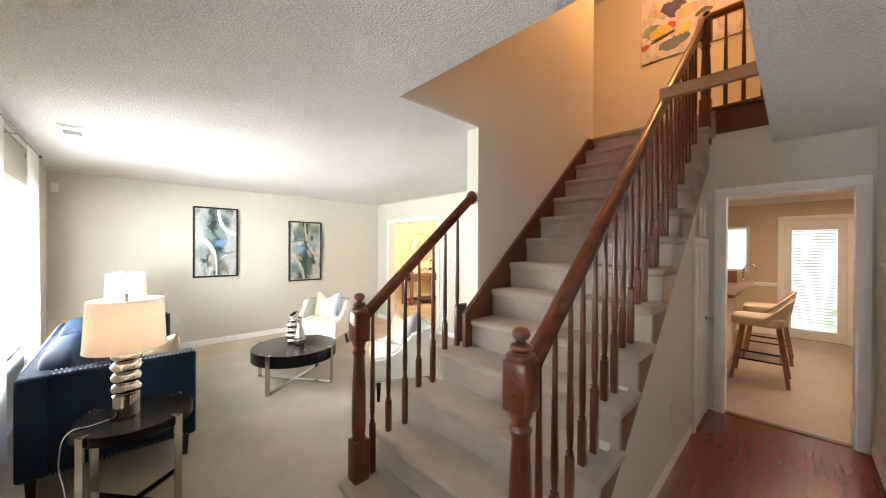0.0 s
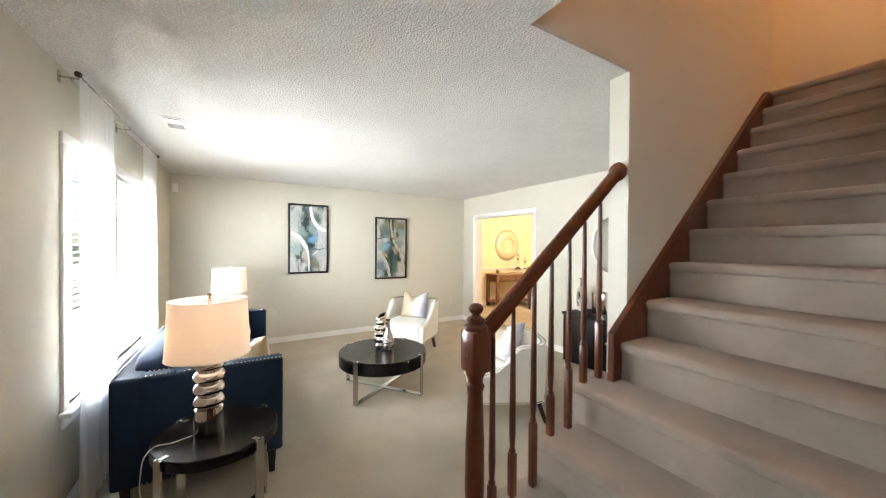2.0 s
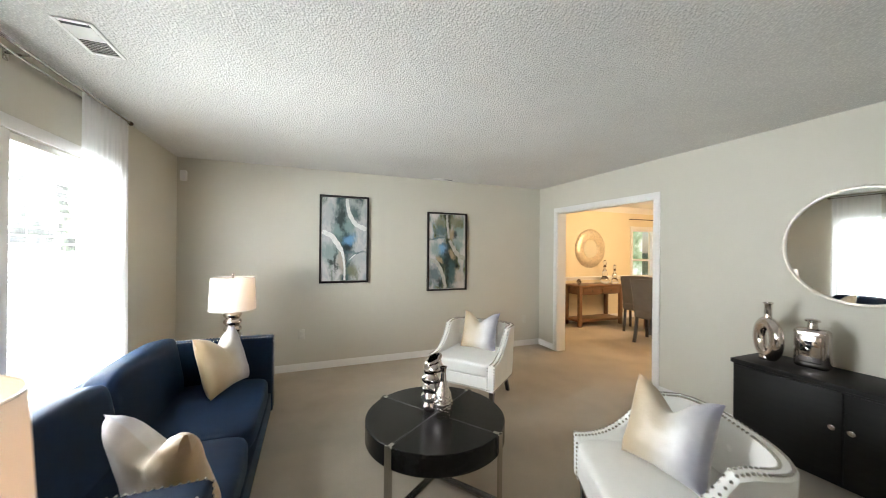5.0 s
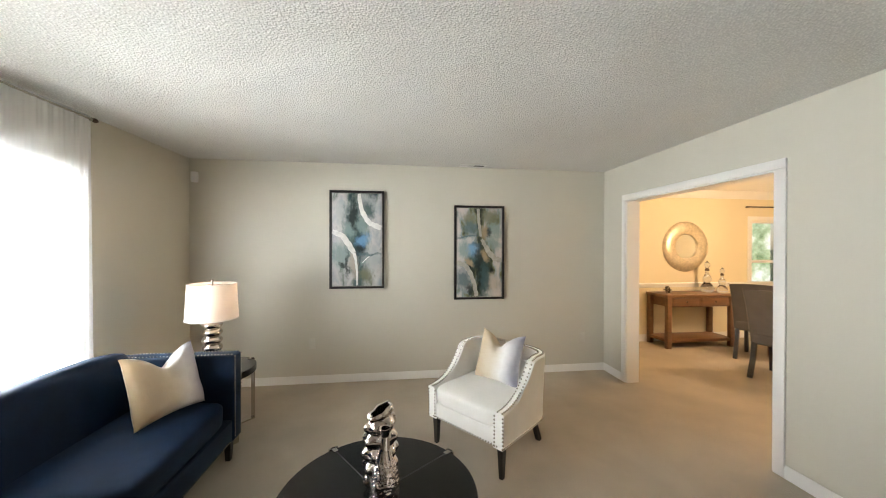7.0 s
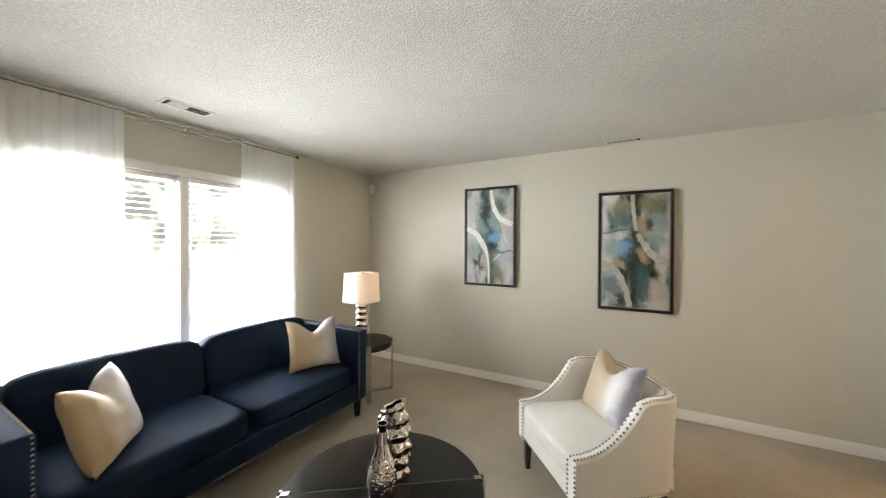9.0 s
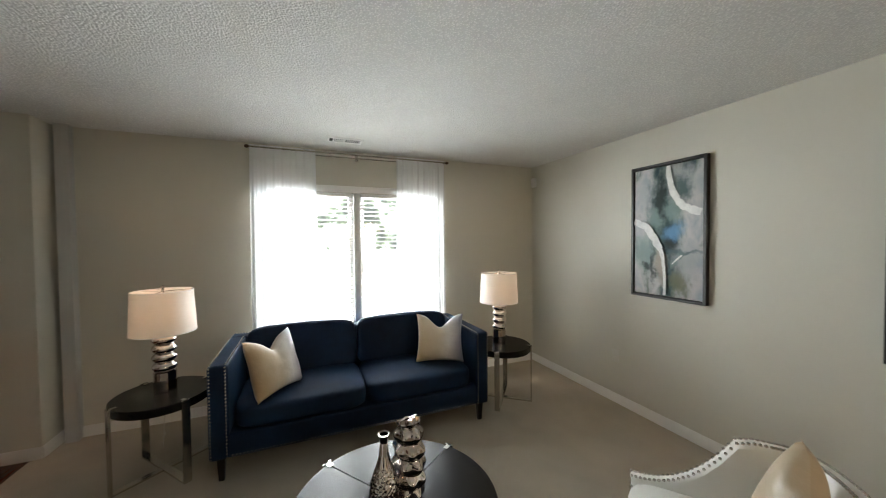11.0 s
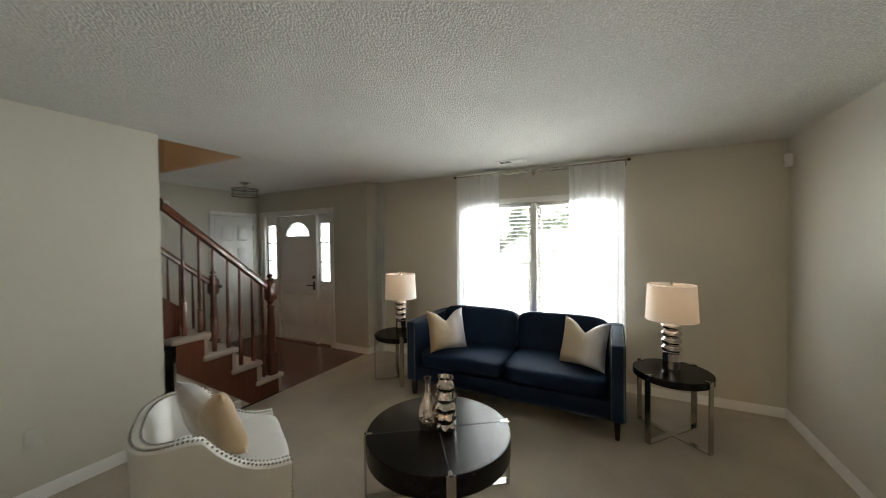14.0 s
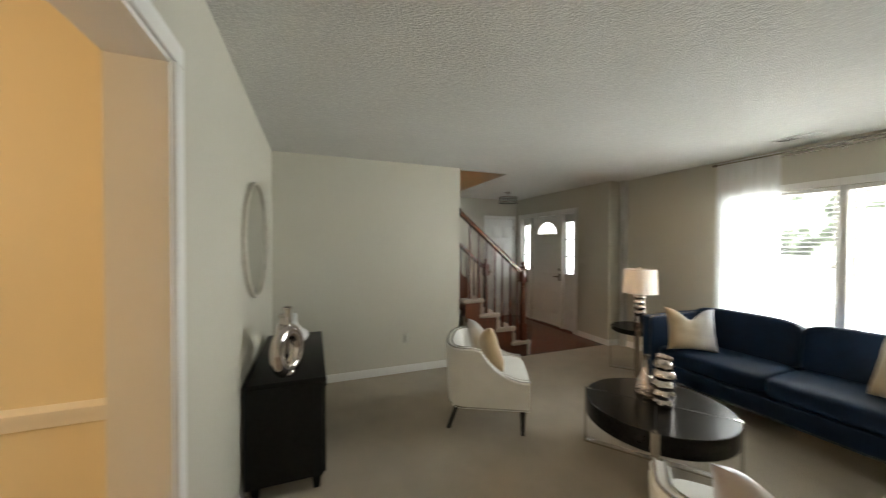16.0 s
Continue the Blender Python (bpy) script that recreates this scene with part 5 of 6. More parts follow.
PW, PH = 0.595, 1.088
one = [
    ([(-0.85, 0.80), (-0.55, 0.55), (-0.60, 0.30)], [0.06, 0.10, 0.05], stroke_grey),
    ([(0.25, 0.92), (0.50, 0.72), (0.75, 0.60)], [0.08, 0.15, 0.08], stroke_grey),
    ([(-0.75, -0.10), (-0.68, -0.34), (-0.45, -0.55)], [0.08, 0.17, 0.10], stroke_mist),
    ([(0.55, -0.18), (0.62, -0.45), (0.50, -0.70)], [0.06, 0.14, 0.08], stroke_grey),
    ([(-0.10, 0.98), (-0.18, 0.60), (-0.22, 0.25), (-0.05, -0.15)], [0.10, 0.13, 0.11, 0.07], stroke_teal),
    ([(-0.05, 0.95), (-0.14, 0.66), (-0.20, 0.38), (-0.12, 0.10)], [0.03, 0.05, 0.06, 0.04], stroke_dark),
    ([(0.36, 0.80), (0.42, 0.62), (0.60, 0.48)], [0.05, 0.08, 0.03], stroke_teal),
    ([(0.20, 0.46), (0.14, 0.28), (0.32, 0.18)], [0.05, 0.09, 0.04], stroke_mist),
    ([(-0.40, 0.30), (-0.30, 0.18), (-0.22, 0.05)], [0.03, 0.07, 0.03], stroke_mist),
    ([(0.14, 0.06), (0.24, -0.03), (0.36, -0.06)], [0.07, 0.12, 0.05], stroke_blue),
    ([(-0.04, -0.16), (0.10, -0.20), (0.22, -0.18)], [0.03, 0.05, 0.02], stroke_dark),
    ([(0.04, -0.30), (0.45, -0.34), (0.97, -0.30)], [0.012, 0.016, 0.010], stroke_slate),
    ([(0.45, -0.34), (0.28, -0.46), (0.10, -0.58)], [0.010, 0.018, 0.016], stroke_mist),
    ([(-0.38, -0.30), (-0.40, -0.55), (-0.37, -0.78)], [0.014, 0.022, 0.012], stroke_dark),
    ([(-0.66, -0.52), (-0.56, -0.56), (-0.44, -0.58)], [0.01, 0.03, 0.01], stroke_dark),
    ([(0.10, -0.62), (0.16, -0.80), (0.12, -0.97)], [0.05, 0.07, 0.05], stroke_teal),
    ([(0.25, -0.66), (0.40, -0.76), (0.42, -0.94)], [0.05, 0.09, 0.05], stroke_olive),
    ([(-0.22, -0.30), (-0.14, -0.55), (-0.08, -0.80)], [0.05, 0.05, 0.03], stroke_tan),
    ([(0.08, 0.985), (0.19, 0.64), (0.50, 0.37), (0.985, 0.26)], [0.035, 0.048, 0.055, 0.06], stroke_white),
    ([(-0.985, 0.17), (-0.60, 0.08), (-0.34, -0.10), (-0.12, -0.28)], [0.05, 0.06, 0.06, 0.05], stroke_white),
    ([(-0.12, -0.28), (-0.05, -0.45), (0.0, -0.70), (0.0, -0.985)], [0.035, 0.03, 0.022, 0.024], stroke_white),
    ([(0.22, -0.50), (0.36, -0.42), (0.50, -0.36)], [0.006, 0.014, 0.008], stroke_white),
]
two = [
    ([(-0.62, 0.86), (-0.42, 0.74), (-0.20, 0.72)], [0.06, 0.11, 0.06], stroke_olive),
    ([(0.20, 0.90), (0.46, 0.80), (0.78, 0.76)], [0.08, 0.13, 0.06], stroke_olive),
    ([(0.40, 0.60), (0.66, 0.50), (0.88, 0.40)], [0.07, 0.11, 0.06], stroke_mist),
    ([(-0.70, 0.60), (-0.35, 0.52), (-0.08, 0.55)], [0.05, 0.10, 0.06], stroke_slate),
    ([(-0.80, 0.20), (-0.62, 0.05), (-0.45, -0.08)], [0.06, 0.12, 0.06], stroke_mist),
    ([(-0.80, -0.42), (-0.72, -0.60), (-0.60, -0.80)], [0.06, 0.14, 0.08], stroke_slate),
    ([(0.30, 0.30), (0.62, 0.22), (0.85, 0.10)], [0.05, 0.09, 0.05], stroke_mist),
    ([(0.20, -0.60), (0.55, -0.66), (0.80, -0.80)], [0.10, 0.12, 0.06], stroke_tan),
    ([(-0.97, 0.36), (-0.55, 0.34), (-0.08, 0.40)], [0.010, 0.016, 0.014], stroke_slate),
    ([(-0.34, 0.17), (-0.22, 0.18), (-0.06, 0.22)], [0.01, 0.03, 0.03], stroke_slate),
    ([(-0.46, 0.08), (-0.26, 0.03), (-0.06, 0.08)], [0.05, 0.10, 0.05], stroke_blue),
    ([(-0.42, -0.10), (-0.20, -0.16), (-0.04, -0.30)], [0.05, 0.11, 0.06], stroke_teal),
    ([(0.02, 0.36), (0.06, 0.0), (0.04, -0.40), (0.06, -0.985)], [0.05, 0.06, 0.09, 0.07], stroke_dark),
    ([(0.22, -0.25), (0.26, -0.55), (0.22, -0.96)], [0.05, 0.08, 0.07], stroke_teal),
    ([(0.30, 0.52), (0.37, 0.45), (0.44, 0.42)], [0.02, 0.05, 0.02], stroke_dark),
    ([(-0.42, -0.72), (-0.38, -0.86), (-0.34, -0.97)], [0.03, 0.06, 0.05], stroke_dark),
    ([(0.20, 0.62), (0.24, 0.45), (0.20, 0.34)], [0.02, 0.045, 0.02], stroke_ochre),
    ([(0.16, 0.04), (0.26, -0.06), (0.30, -0.18)], [0.02, 0.04, 0.02], stroke_ochre),
    ([(-0.60, -0.16), (-0.44, -0.20), (-0.34, -0.30)], [0.02, 0.035, 0.02], stroke_ochre),
    ([(-0.07, 0.985), (-0.03, 0.68), (0.06, 0.36)], [0.032, 0.034, 0.03], stroke_pale),
    ([(0.09, 0.30), (0.40, 0.02), (0.72, -0.14), (0.985, -0.18)], [0.035, 0.06, 0.06, 0.05], stroke_pale),
    ([(-0.985, -0.22), (-0.60, -0.31), (-0.30, -0.60), (-0.13, -0.985)], [0.045, 0.055, 0.05, 0.045], stroke_pale),
]
painting(pose(1.063, NY - 0.001, 1.590), PW, PH, canvas_one, one, "abstract painting of white arcs over teal in a black frame")
painting(pose(2.455, NY - 0.001, 1.446), PW, PH, canvas_two, two, "abstract painting of white arcs over olive in a black frame")
blobs = [
    ([(-0.95, -0.20), (-0.80, -0.30), (-0.70, -0.50)], [0.10, 0.20, 0.10], stroke_mist), ([(-0.70, -0.70), (-0.50, -0.72), (-0.25, -0.60)], [0.08, 0.16, 0.10], stroke_slate),
    ([(-0.85, 0.20), (-0.70, 0.10), (-0.60, -0.05)], [0.06, 0.12, 0.05], stroke_tan), ([(-0.66, 0.22), (-0.45, 0.12), (-0.24, 0.26)], [0.10, 0.24, 0.10], stroke_navy),
    ([(-0.28, 0.10), (-0.10, 0.20), (0.10, 0.16)], [0.10, 0.20, 0.10], stroke_white), ([(-0.44, -0.12), (-0.28, -0.06), (-0.12, -0.14)], [0.10, 0.20, 0.08], stroke_peach),
    ([(-0.86, -0.38), (-0.68, -0.34), (-0.52, -0.30)], [0.08, 0.16, 0.06], stroke_yellow), ([(-0.56, -0.20), (-0.50, -0.26), (-0.46, -0.34)], [0.04, 0.07, 0.03], stroke_red),
    ([(-0.84, -0.56), (-0.66, -0.50), (-0.46, -0.44)], [0.02, 0.05, 0.02], stroke_dark), ([(-0.42, -0.52), (-0.32, -0.46), (-0.20, -0.44)], [0.08, 0.15, 0.06], stroke_yellow),
    ([(-0.98, -0.62), (-0.93, -0.60), (-0.86, -0.58)], [0.05, 0.08, 0.03], stroke_red), ([(-0.16, -0.30), (-0.04, -0.22), (0.08, -0.26)], [0.03, 0.06, 0.02], stroke_dark),
    ([(0.2, 0.1), (0.4, 0.2), (0.6, 0.1)], [0.05, 0.12, 0.05], stroke_blue), ([(0.3, 0.5), (0.5, 0.4), (0.7, 0.5)], [0.06, 0.12, 0.05], stroke_white), ([(0.1, -0.5), (0.3, -0.45), (0.6, -0.5)], [0.06, 0.14, 0.06], stroke_peach)]
painting(pose(5.249, 0.85, 4.62, 0, 0, -90), 1.45, 1.10, canvas_three, blobs, "bright abstract canvas hanging in the upper hall", False)

# console and what stands on it
CX0, CX1, CY0, CY1, CZ = 3.585, 4.02, 2.38, 3.52, 0.694
con = thing("console_cabinet", pose((CX0 + CX1) / 2, (CY0 + CY1) / 2, 0), "low espresso wood console cabinet against the wall", "cabinet")
hx, hy = (CX1 - CX0) / 2, (CY1 - CY0) / 2
part("body", rounded(-hx + 0.012, hx, -hy + 0.01, hy - 0.01, 0.09, CZ - 0.032, 0.004), espresso_dull, con)
part("top", rounded(-hx - 0.006, hx, -hy, hy, CZ - 0.031, CZ, 0.005), espresso_dull, con)
for sx, sy in ((-1, -1), (-1, 1), (1, -1), (1, 1)):
    ft = part("foot", lathe([(0.024, 0.0), (0.040, 0.095)], 4), espresso_dull, con, smooth=False)
    ft.matrix_basis = pose(sx * (hx - 0.05), sy * (hy - 0.06), 0, 0, 0, 45)
for i in range(2):
    dw = (2 * hy - 0.04) / 2
    y0 = -hy + 0.02 + i * dw
    d = part("door", rounded(-hx - 0.004, -hx + 0.0115, y0 + 0.003, y0 + dw - 0.003, 0.10, CZ - 0.045, 0.003), espresso_dull, con)
    yk = y0 + (dw - 0.04 if i == 0 else 0.04)
    part("knob", lathe([(0.007, 0.0), (0.006, 0.012), (0.015, 0.018), (0.016, 0.026), (0.0, 0.030)], 16), nickel, d, "round nickel knob").matrix_basis = pose(-hx - 0.004, yk, 0.44, 0, -90)

ring = thing("ring_vase", pose(3.80, 3.40, CZ, 0, 0, 55) @ Matrix.Scale(1.1, 4), "smoky chrome bottle vase with a hole through it", "vase")
bm = bmesh.new()
n = 40
pts = [(0.082 * math.cos(6.28318 * i / n), 0, 0.135 + 0.108 * math.sin(6.28318 * i / n)) for i in range(n)]
sweep(pts, [(s * 0.042, u * 0.034) for s, u in circle(1.0, 14)], bm, up=Vector((0, 1, 0)), closed=True)
part("body", bm, chrome, ring)
part("neck", lathe([(0.026, 0.255), (0.020, 0.29), (0.019, 0.36), (0.027, 0.372), (0.026, 0.378), (0.017, 0.376), (0.016, 0.30)], 24), chrome, ring)
part("foot", lathe([(0.046, 0.0), (0.048, 0.006), (0.040, 0.03), (0.0, 0.035)], 24), chrome, ring)

fl = thing("flask_vase", pose(3.84, 3.18, CZ, 0, 0, 95) @ Matrix.Scale(1.15, 4), "smoky chrome flat flask vase", "vase")
part("body", rounded(-0.078, 0.078, -0.038, 0.038, 0.0, 0.235, 0.026, 4), chrome, fl)
part("panel", rounded(-0.056, 0.056, -0.041, 0.041, 0.03, 0.205, 0.014, 3), chrome, fl)
part("neck", lathe([(0.026, 0.232), (0.022, 0.25), (0.020, 0.268), (0.033, 0.274), (0.034, 0.284), (0.026, 0.288), (0.016, 0.286)], 24), chrome, fl)
solid("teardrop_vase", lathe([(0.0, 0.0), (0.055, 0.0), (0.092, 0.024), (0.108, 0.055), (0.097, 0.088), (0.052, 0.115), (0.026, 0.145), (0.017, 0.18), (0.015, 0.225), (0.018, 0.235), (0.013, 0.235), (0.011, 0.19)], 36), ceramic, pose(3.79, 2.68, CZ), "white ceramic teardrop vase with a slim neck", "vase")

mr = thing("round_mirror", pose(OX - 0.014, 3.025, 1.521, 0, 0, -1.9) @ pose(0, 0, 0, 0, -90), "large round wall mirror in a thin silver frame", "mirror")
part("mirror_glass", lathe([(0.382, 0.002), (0.382, 0.010), (0.0, 0.010)], 72), mirror_glass, mr)
part("mirror_frame", sweep([(0.388 * math.cos(6.28318 * i / 72), 0.388 * math.sin(6.28318 * i / 72), 0.013) for i in range(72)], [(-0.009, -0.012), (0.009, -0.012), (0.010, 0.008), (0.004, 0.013), (-0.004, 0.013), (-0.010, 0.008)], closed=True), silver, mr)


def dimpled_vase():
    """A tall squared vase of stacked, dented bulges."""
    bm = bmesh.new()
    seg, lev = 56, 60
    rows = []
    for j in range(lev + 1):
        v = j / lev
        z = 0.33 * v
        row = []
        for i in range(seg):
            a = 6.28318 * i / seg
            band = abs(math.sin(math.pi * (v * 5.5)))
            lobe = 0.5 + 0.5 * math.cos(a * 6 + (math.pi if int(v * 5.5) % 2 else 0))
            r = 0.046 + 0.016 * math.sin(math.pi * min(1.0, v * 0.9 + 0.12)) + 0.012 * band * lobe - 0.006 * (1 - band)
            if v > 0.95:
                r *= 1 - (v - 0.95) * 3.5
            row.append(bm.verts.new((r * 1.15 * math.cos(a), r * 0.92 * math.sin(a), z + 0.022 * math.cos(a) * v ** 5)))
        rows.append(row)
    for a, b in zip(rows, rows[1:]):
        for i in range(seg):
            bm.faces.new((a[i], a[(i + 1) % seg], b[(i + 1) % seg], b[i]))
    bm.faces.new(rows[0][::-1])
    top_in = [bm.verts.new((v.co.x * 0.8, v.co.y * 0.8, v.co.z - 0.002)) for v in rows[-1]]
    deep = [bm.verts.new((v.co.x * 0.8, v.co.y * 0.8, 0.24)) for v in rows[-1]]
    for a, b in ((rows[-1], top_in), (top_in, deep)):
        for i in range(seg):
            bm.faces.new((a[i], a[(i + 1) % seg], b[(i + 1) % seg], b[i]))
    bm.faces.new(deep)
    bmesh.ops.recalc_face_normals(bm, faces=bm.faces)
    return bm


solid("dimpled_vase", dimpled_vase(), chrome, pose(1.443, 4.10, 0.4015, 0, 0, 20) @ Matrix.Scale(1.06, 4), "tall smoky chrome vase of stacked dimpled bulges", "vase")


def hammered_bottle():
    prof = [(0.040, 0.0), (0.050, 0.012), (0.058, 0.05), (0.057, 0.09), (0.046, 0.135), (0.030, 0.175), (0.019, 0.21), (0.015, 0.26), (0.020, 0.287), (0.023, 0.292)]
    bm = bmesh.new()
    seg, lev = 96, 110
    rows = []
    for j in range(lev + 1):
        t = j / lev * (len(prof) - 1)
        k = min(int(t), len(prof) - 2)
        r = prof[k][0] * (1 - t + k) + prof[k + 1][0] * (t - k)
        z = prof[k][1] * (1 - t + k) + prof[k + 1][1] * (t - k)
        row = []
        for i in range(seg):
            a = 6.28318 * i / seg
            p = Vector((r * math.cos(a), r * math.sin(a), z))
            d = noise.voronoi(p * 95)[0][0]
            rr = r - (0.010 * max(0.0, 0.55 - d) if z < 0.17 else 0.0)
            row.append(bm.verts.new((rr * math.cos(a), rr * math.sin(a), z)))
        rows.append(row)
    for a, b in zip(rows, rows[1:]):
        for i in range(seg):
            bm.faces.new((a[i], a[(i + 1) % seg], b[(i + 1) % seg], b[i]))
    bm.faces.new(rows[0][::-1])
    lip = [bm.verts.new((v.co.x * 0.72, v.co.y * 0.72, 0.291)) for v in rows[-1]]
    deep = [bm.verts.new((v.co.x * 0.5, v.co.y * 0.5, 0.22)) for v in rows[-1]]
    for a, b in ((rows[-1], lip), (lip, deep)):
        for i in range(seg):
            bm.faces.new((a[i], a[(i + 1) % seg], b[(i + 1) % seg], b[i]))
    bm.faces.new(deep)
    bmesh.ops.recalc_face_normals(bm, faces=bm.faces)
    return bm


solid("bottle_vase", hammered_bottle(), chrome, pose(1.470, 3.985, 0.4015) @ Matrix.Scale(1.1, 4), "smoky chrome bottle vase with a hammered body", "vase")

# ---- things of the dining room ----
dc = thing("console_table", pose(6.03, 7.21, 0) @ Matrix.Diagonal((1, 1, 1.08, 1)), "brown wooden console table with two drawers and a low shelf", "console table")
part("top", rounded(-0.58, 0.58, -0.22, 0.22, 0.71, 0.745, 0.005), console_wood, dc)
for x in (-0.53, 0.53):
    for y in (-0.18, 0.18):
        part("leg", rounded(x - 0.035, x + 0.035, y - 0.03, y + 0.03, 0, 0.71, 0.005), console_wood, dc)
part("apron", rounded(-0.50, 0.50, -0.185, 0.185, 0.57, 0.71, 0.004), console_wood, dc)
part("shelf", rounded(-0.55, 0.55, -0.20, 0.20, 0.085, 0.125, 0.005), console_wood, dc)
for x in (-0.24, 0.24):
    d = part("drawer", rounded(x - 0.21, x + 0.21, -0.200, -0.186, 0.59, 0.695, 0.005), console_wood, dc)
    part("knob", lathe([(0.010, 0.0), (0.016, 0.012), (0.0, 0.02)], 14), bronze, d).matrix_basis = pose(x, -0.20, 0.642, 90)
dm = thing("round_mirror", pose(6.165, 7.449, 1.524, 90), "round mirror in a broad hammered champagne frame", "mirror")
bm = bmesh.new()
n, rr = 64, [(0.195, 0.008), (0.205, 0.032), (0.26, 0.046), (0.33, 0.040), (0.395, 0.022), (0.41, 0.002)]
rows = [[bm.verts.new((r * math.cos(6.28318 * i / n), r * math.sin(6.28318 * i / n), z + (0.004 * math.sin(i * 3.7 + k) if 0 < k < 5 else 0))) for i in range(n)] for k, (r, z) in enumerate(rr)]
for a, b in zip(rows, rows[1:]):
    for i in range(n):
        bm.faces.new((a[i], a[(i + 1) % n], b[(i + 1) % n], b[i]))
part("mirror_frame", bm, champagne, dm)
part("mirror_glass", lathe([(0.197, 0.0), (0.197, 0.008), (0.0, 0.008)], 48), mirror_glass, dm)


def decanter(m, h, label):
    d = thing("glass_decanter", m, label, "decanter", "glass decanters")
    k = h / 0.46
    part("body", lathe([(0.0, 0.0), (0.06 * k, 0.0), (0.085 * k, 0.03 * k), (0.088 * k, 0.06 * k), (0.06 * k, 0.11 * k), (0.034 * k, 0.14 * k), (0.052 * k, 0.175 * k), (0.056 * k, 0.20 * k), (0.036 * k, 0.24 * k), (0.020 * k, 0.27 * k), (0.020 * k, 0.31 * k)], 28), blue_glass, d)
    part("collar", lathe([(0.026 * k, 0.31 * k), (0.028 * k, 0.325 * k), (0.022 * k, 0.345 * k)], 20), bronze, d)
    part("stopper", lathe([(0.010 * k, 0.345 * k), (0.034 * k, 0.375 * k), (0.036 * k, 0.40 * k), (0.020 * k, 0.43 * k), (0.006 * k, 0.445 * k), (0.0, 0.46 * k)], 24), blue_glass, d)
    return d


decanter(pose(6.36, 7.24, 0.8052), 0.50, "tall blue-tinted glass decanter with a stopper")
decanter(pose(6.50, 7.12, 0.8052), 0.40, "short blue-tinted glass decanter with a stopper")
bm = bmesh.new()
for k in range(3):
    m = pose(0, 0, 0.055, 60 * k, 35 * k, 50 * k)
    sweep([m @ Vector((0.05 * math.cos(6.28318 * i / 28), 0.05 * math.sin(6.28318 * i / 28), 0)) for i in range(28)], circle(0.007, 7), bm, up=(m.to_3x3() @ Vector((0, 0, 1))), closed=True)
solid("knot_ornament", bm, bronze, pose(5.62, 7.18, 0.8052), "dark metal knot ornament on the console table", "ornament")


def dining_chair(m, label):
    c = thing("dining_chair", m, label, "chair", "dining chairs")
    part("seat", cushion(0.50, 0.50, 0.14, puff=0.02), taupe, c).matrix_basis = pose(0, 0.02, 0.36)
    bm = bmesh.new()
    nx, nz = 12, 10
    for sd in (0, 1):
        rows = []
        for j in range(nz + 1):
            v = j / nz
            rows.append([bm.verts.new(((i / nx * 2 - 1) * (0.23 + 0.03 * v) , -0.21 - 0.10 * v * v - 0.05 * (1 - abs(i / nx * 2 - 1) ** 2) * v + (0.075 if sd else 0.0), 0.38 + v * (0.60 - 0.02 * abs(i / nx * 2 - 1) ** 2))) for i in range(nx + 1)])
        for a, b in zip(rows, rows[1:]):
            for i in range(nx):
                bm.faces.new((a[i], a[i + 1], b[i + 1], b[i]))
        if sd:
            for j in range(nz):
                for i in (0, nx):
                    bm.faces.new((first[j][i], first[j + 1][i], rows[j + 1][i], rows[j][i]))
            for i in range(nx):
                for j in (0, nz):
                    bm.faces.new((first[j][i], first[j][i + 1], rows[j][i + 1], rows[j][i]))
        first = rows
    bmesh.ops.recalc_face_normals(bm, faces=bm.faces)
    part("backrest", bm, taupe, c)
    tagged(part("nailhead_trim", studs([(s * (0.232 + 0.03 * i / 26), -0.215 - 0.10 * (i / 26) ** 2, 0.40 + 0.57 * i / 26) for i in range(27) for s in (-1, 1)], 0.006), nickel, c, "row of nickel nail heads"), kind="stuff")
    for x in (-0.20, 0.20):
        part("leg", sweep([(x, 0.22, 0.0), (x, 0.20, 0.37)], [(-0.02, -0.02), (0.02, -0.02), (0.02, 0.02), (-0.02, 0.02)], up=Vector((1, 0, 0))), leg_wood, c, smooth=False)
        part("leg", sweep([(x, -0.30, 0.0), (x, -0.23, 0.2), (x, -0.20, 0.38)], [(-0.02, -0.02), (0.02, -0.02), (0.02, 0.02), (-0.02, 0.02)], up=Vector((1, 0, 0))), leg_wood, c, smooth=False)
    return c


dining_chair(pose(6.42, 6.47, 0, 0, 0, -62) @ Matrix.Scale(1.05, 4), "taupe upholstered dining chair with dark tapered legs")
dining_chair(pose(5.92, 5.80, 0, 0, 0, -72) @ Matrix.Scale(1.05, 4), "taupe upholstered dining chair with dark tapered legs")
dt = thing("dining_table", pose(7.05, 5.95, 0), "dark wooden dining table", "table")
part("tabletop", rounded(-0.48, 0.48, -0.62, 0.62, 0.72, 0.76, 0.008), console_wood, dt)
for x in (-0.42, 0.42):
    for y in (-0.55, 0.55):
        part("leg", rounded(x - 0.04, x + 0.04, y - 0.04, y + 0.04, 0, 0.72, 0.006), console_wood, dt)
w2 = tagged(new("window_2"), "white sash window with garden behind it", "window", kind="structure")
w2.matrix_basis = pose(0, 0, 0.064)
bm = bmesh.new()
for x0, x1, z0, z1 in ((7.40, 7.44, 0.52, 1.90), (8.06, 8.10, 0.52, 1.90), (7.44, 8.06, 0.52, 0.57), (7.44, 8.06, 1.86, 1.90), (7.44, 8.06, 1.19, 1.23)):
    box(bm, x0, x1, 7.47, 7.53, z0, z1, 0.003)
part("window_frame", bm, trim_paint, w2)
bm = bmesh.new()
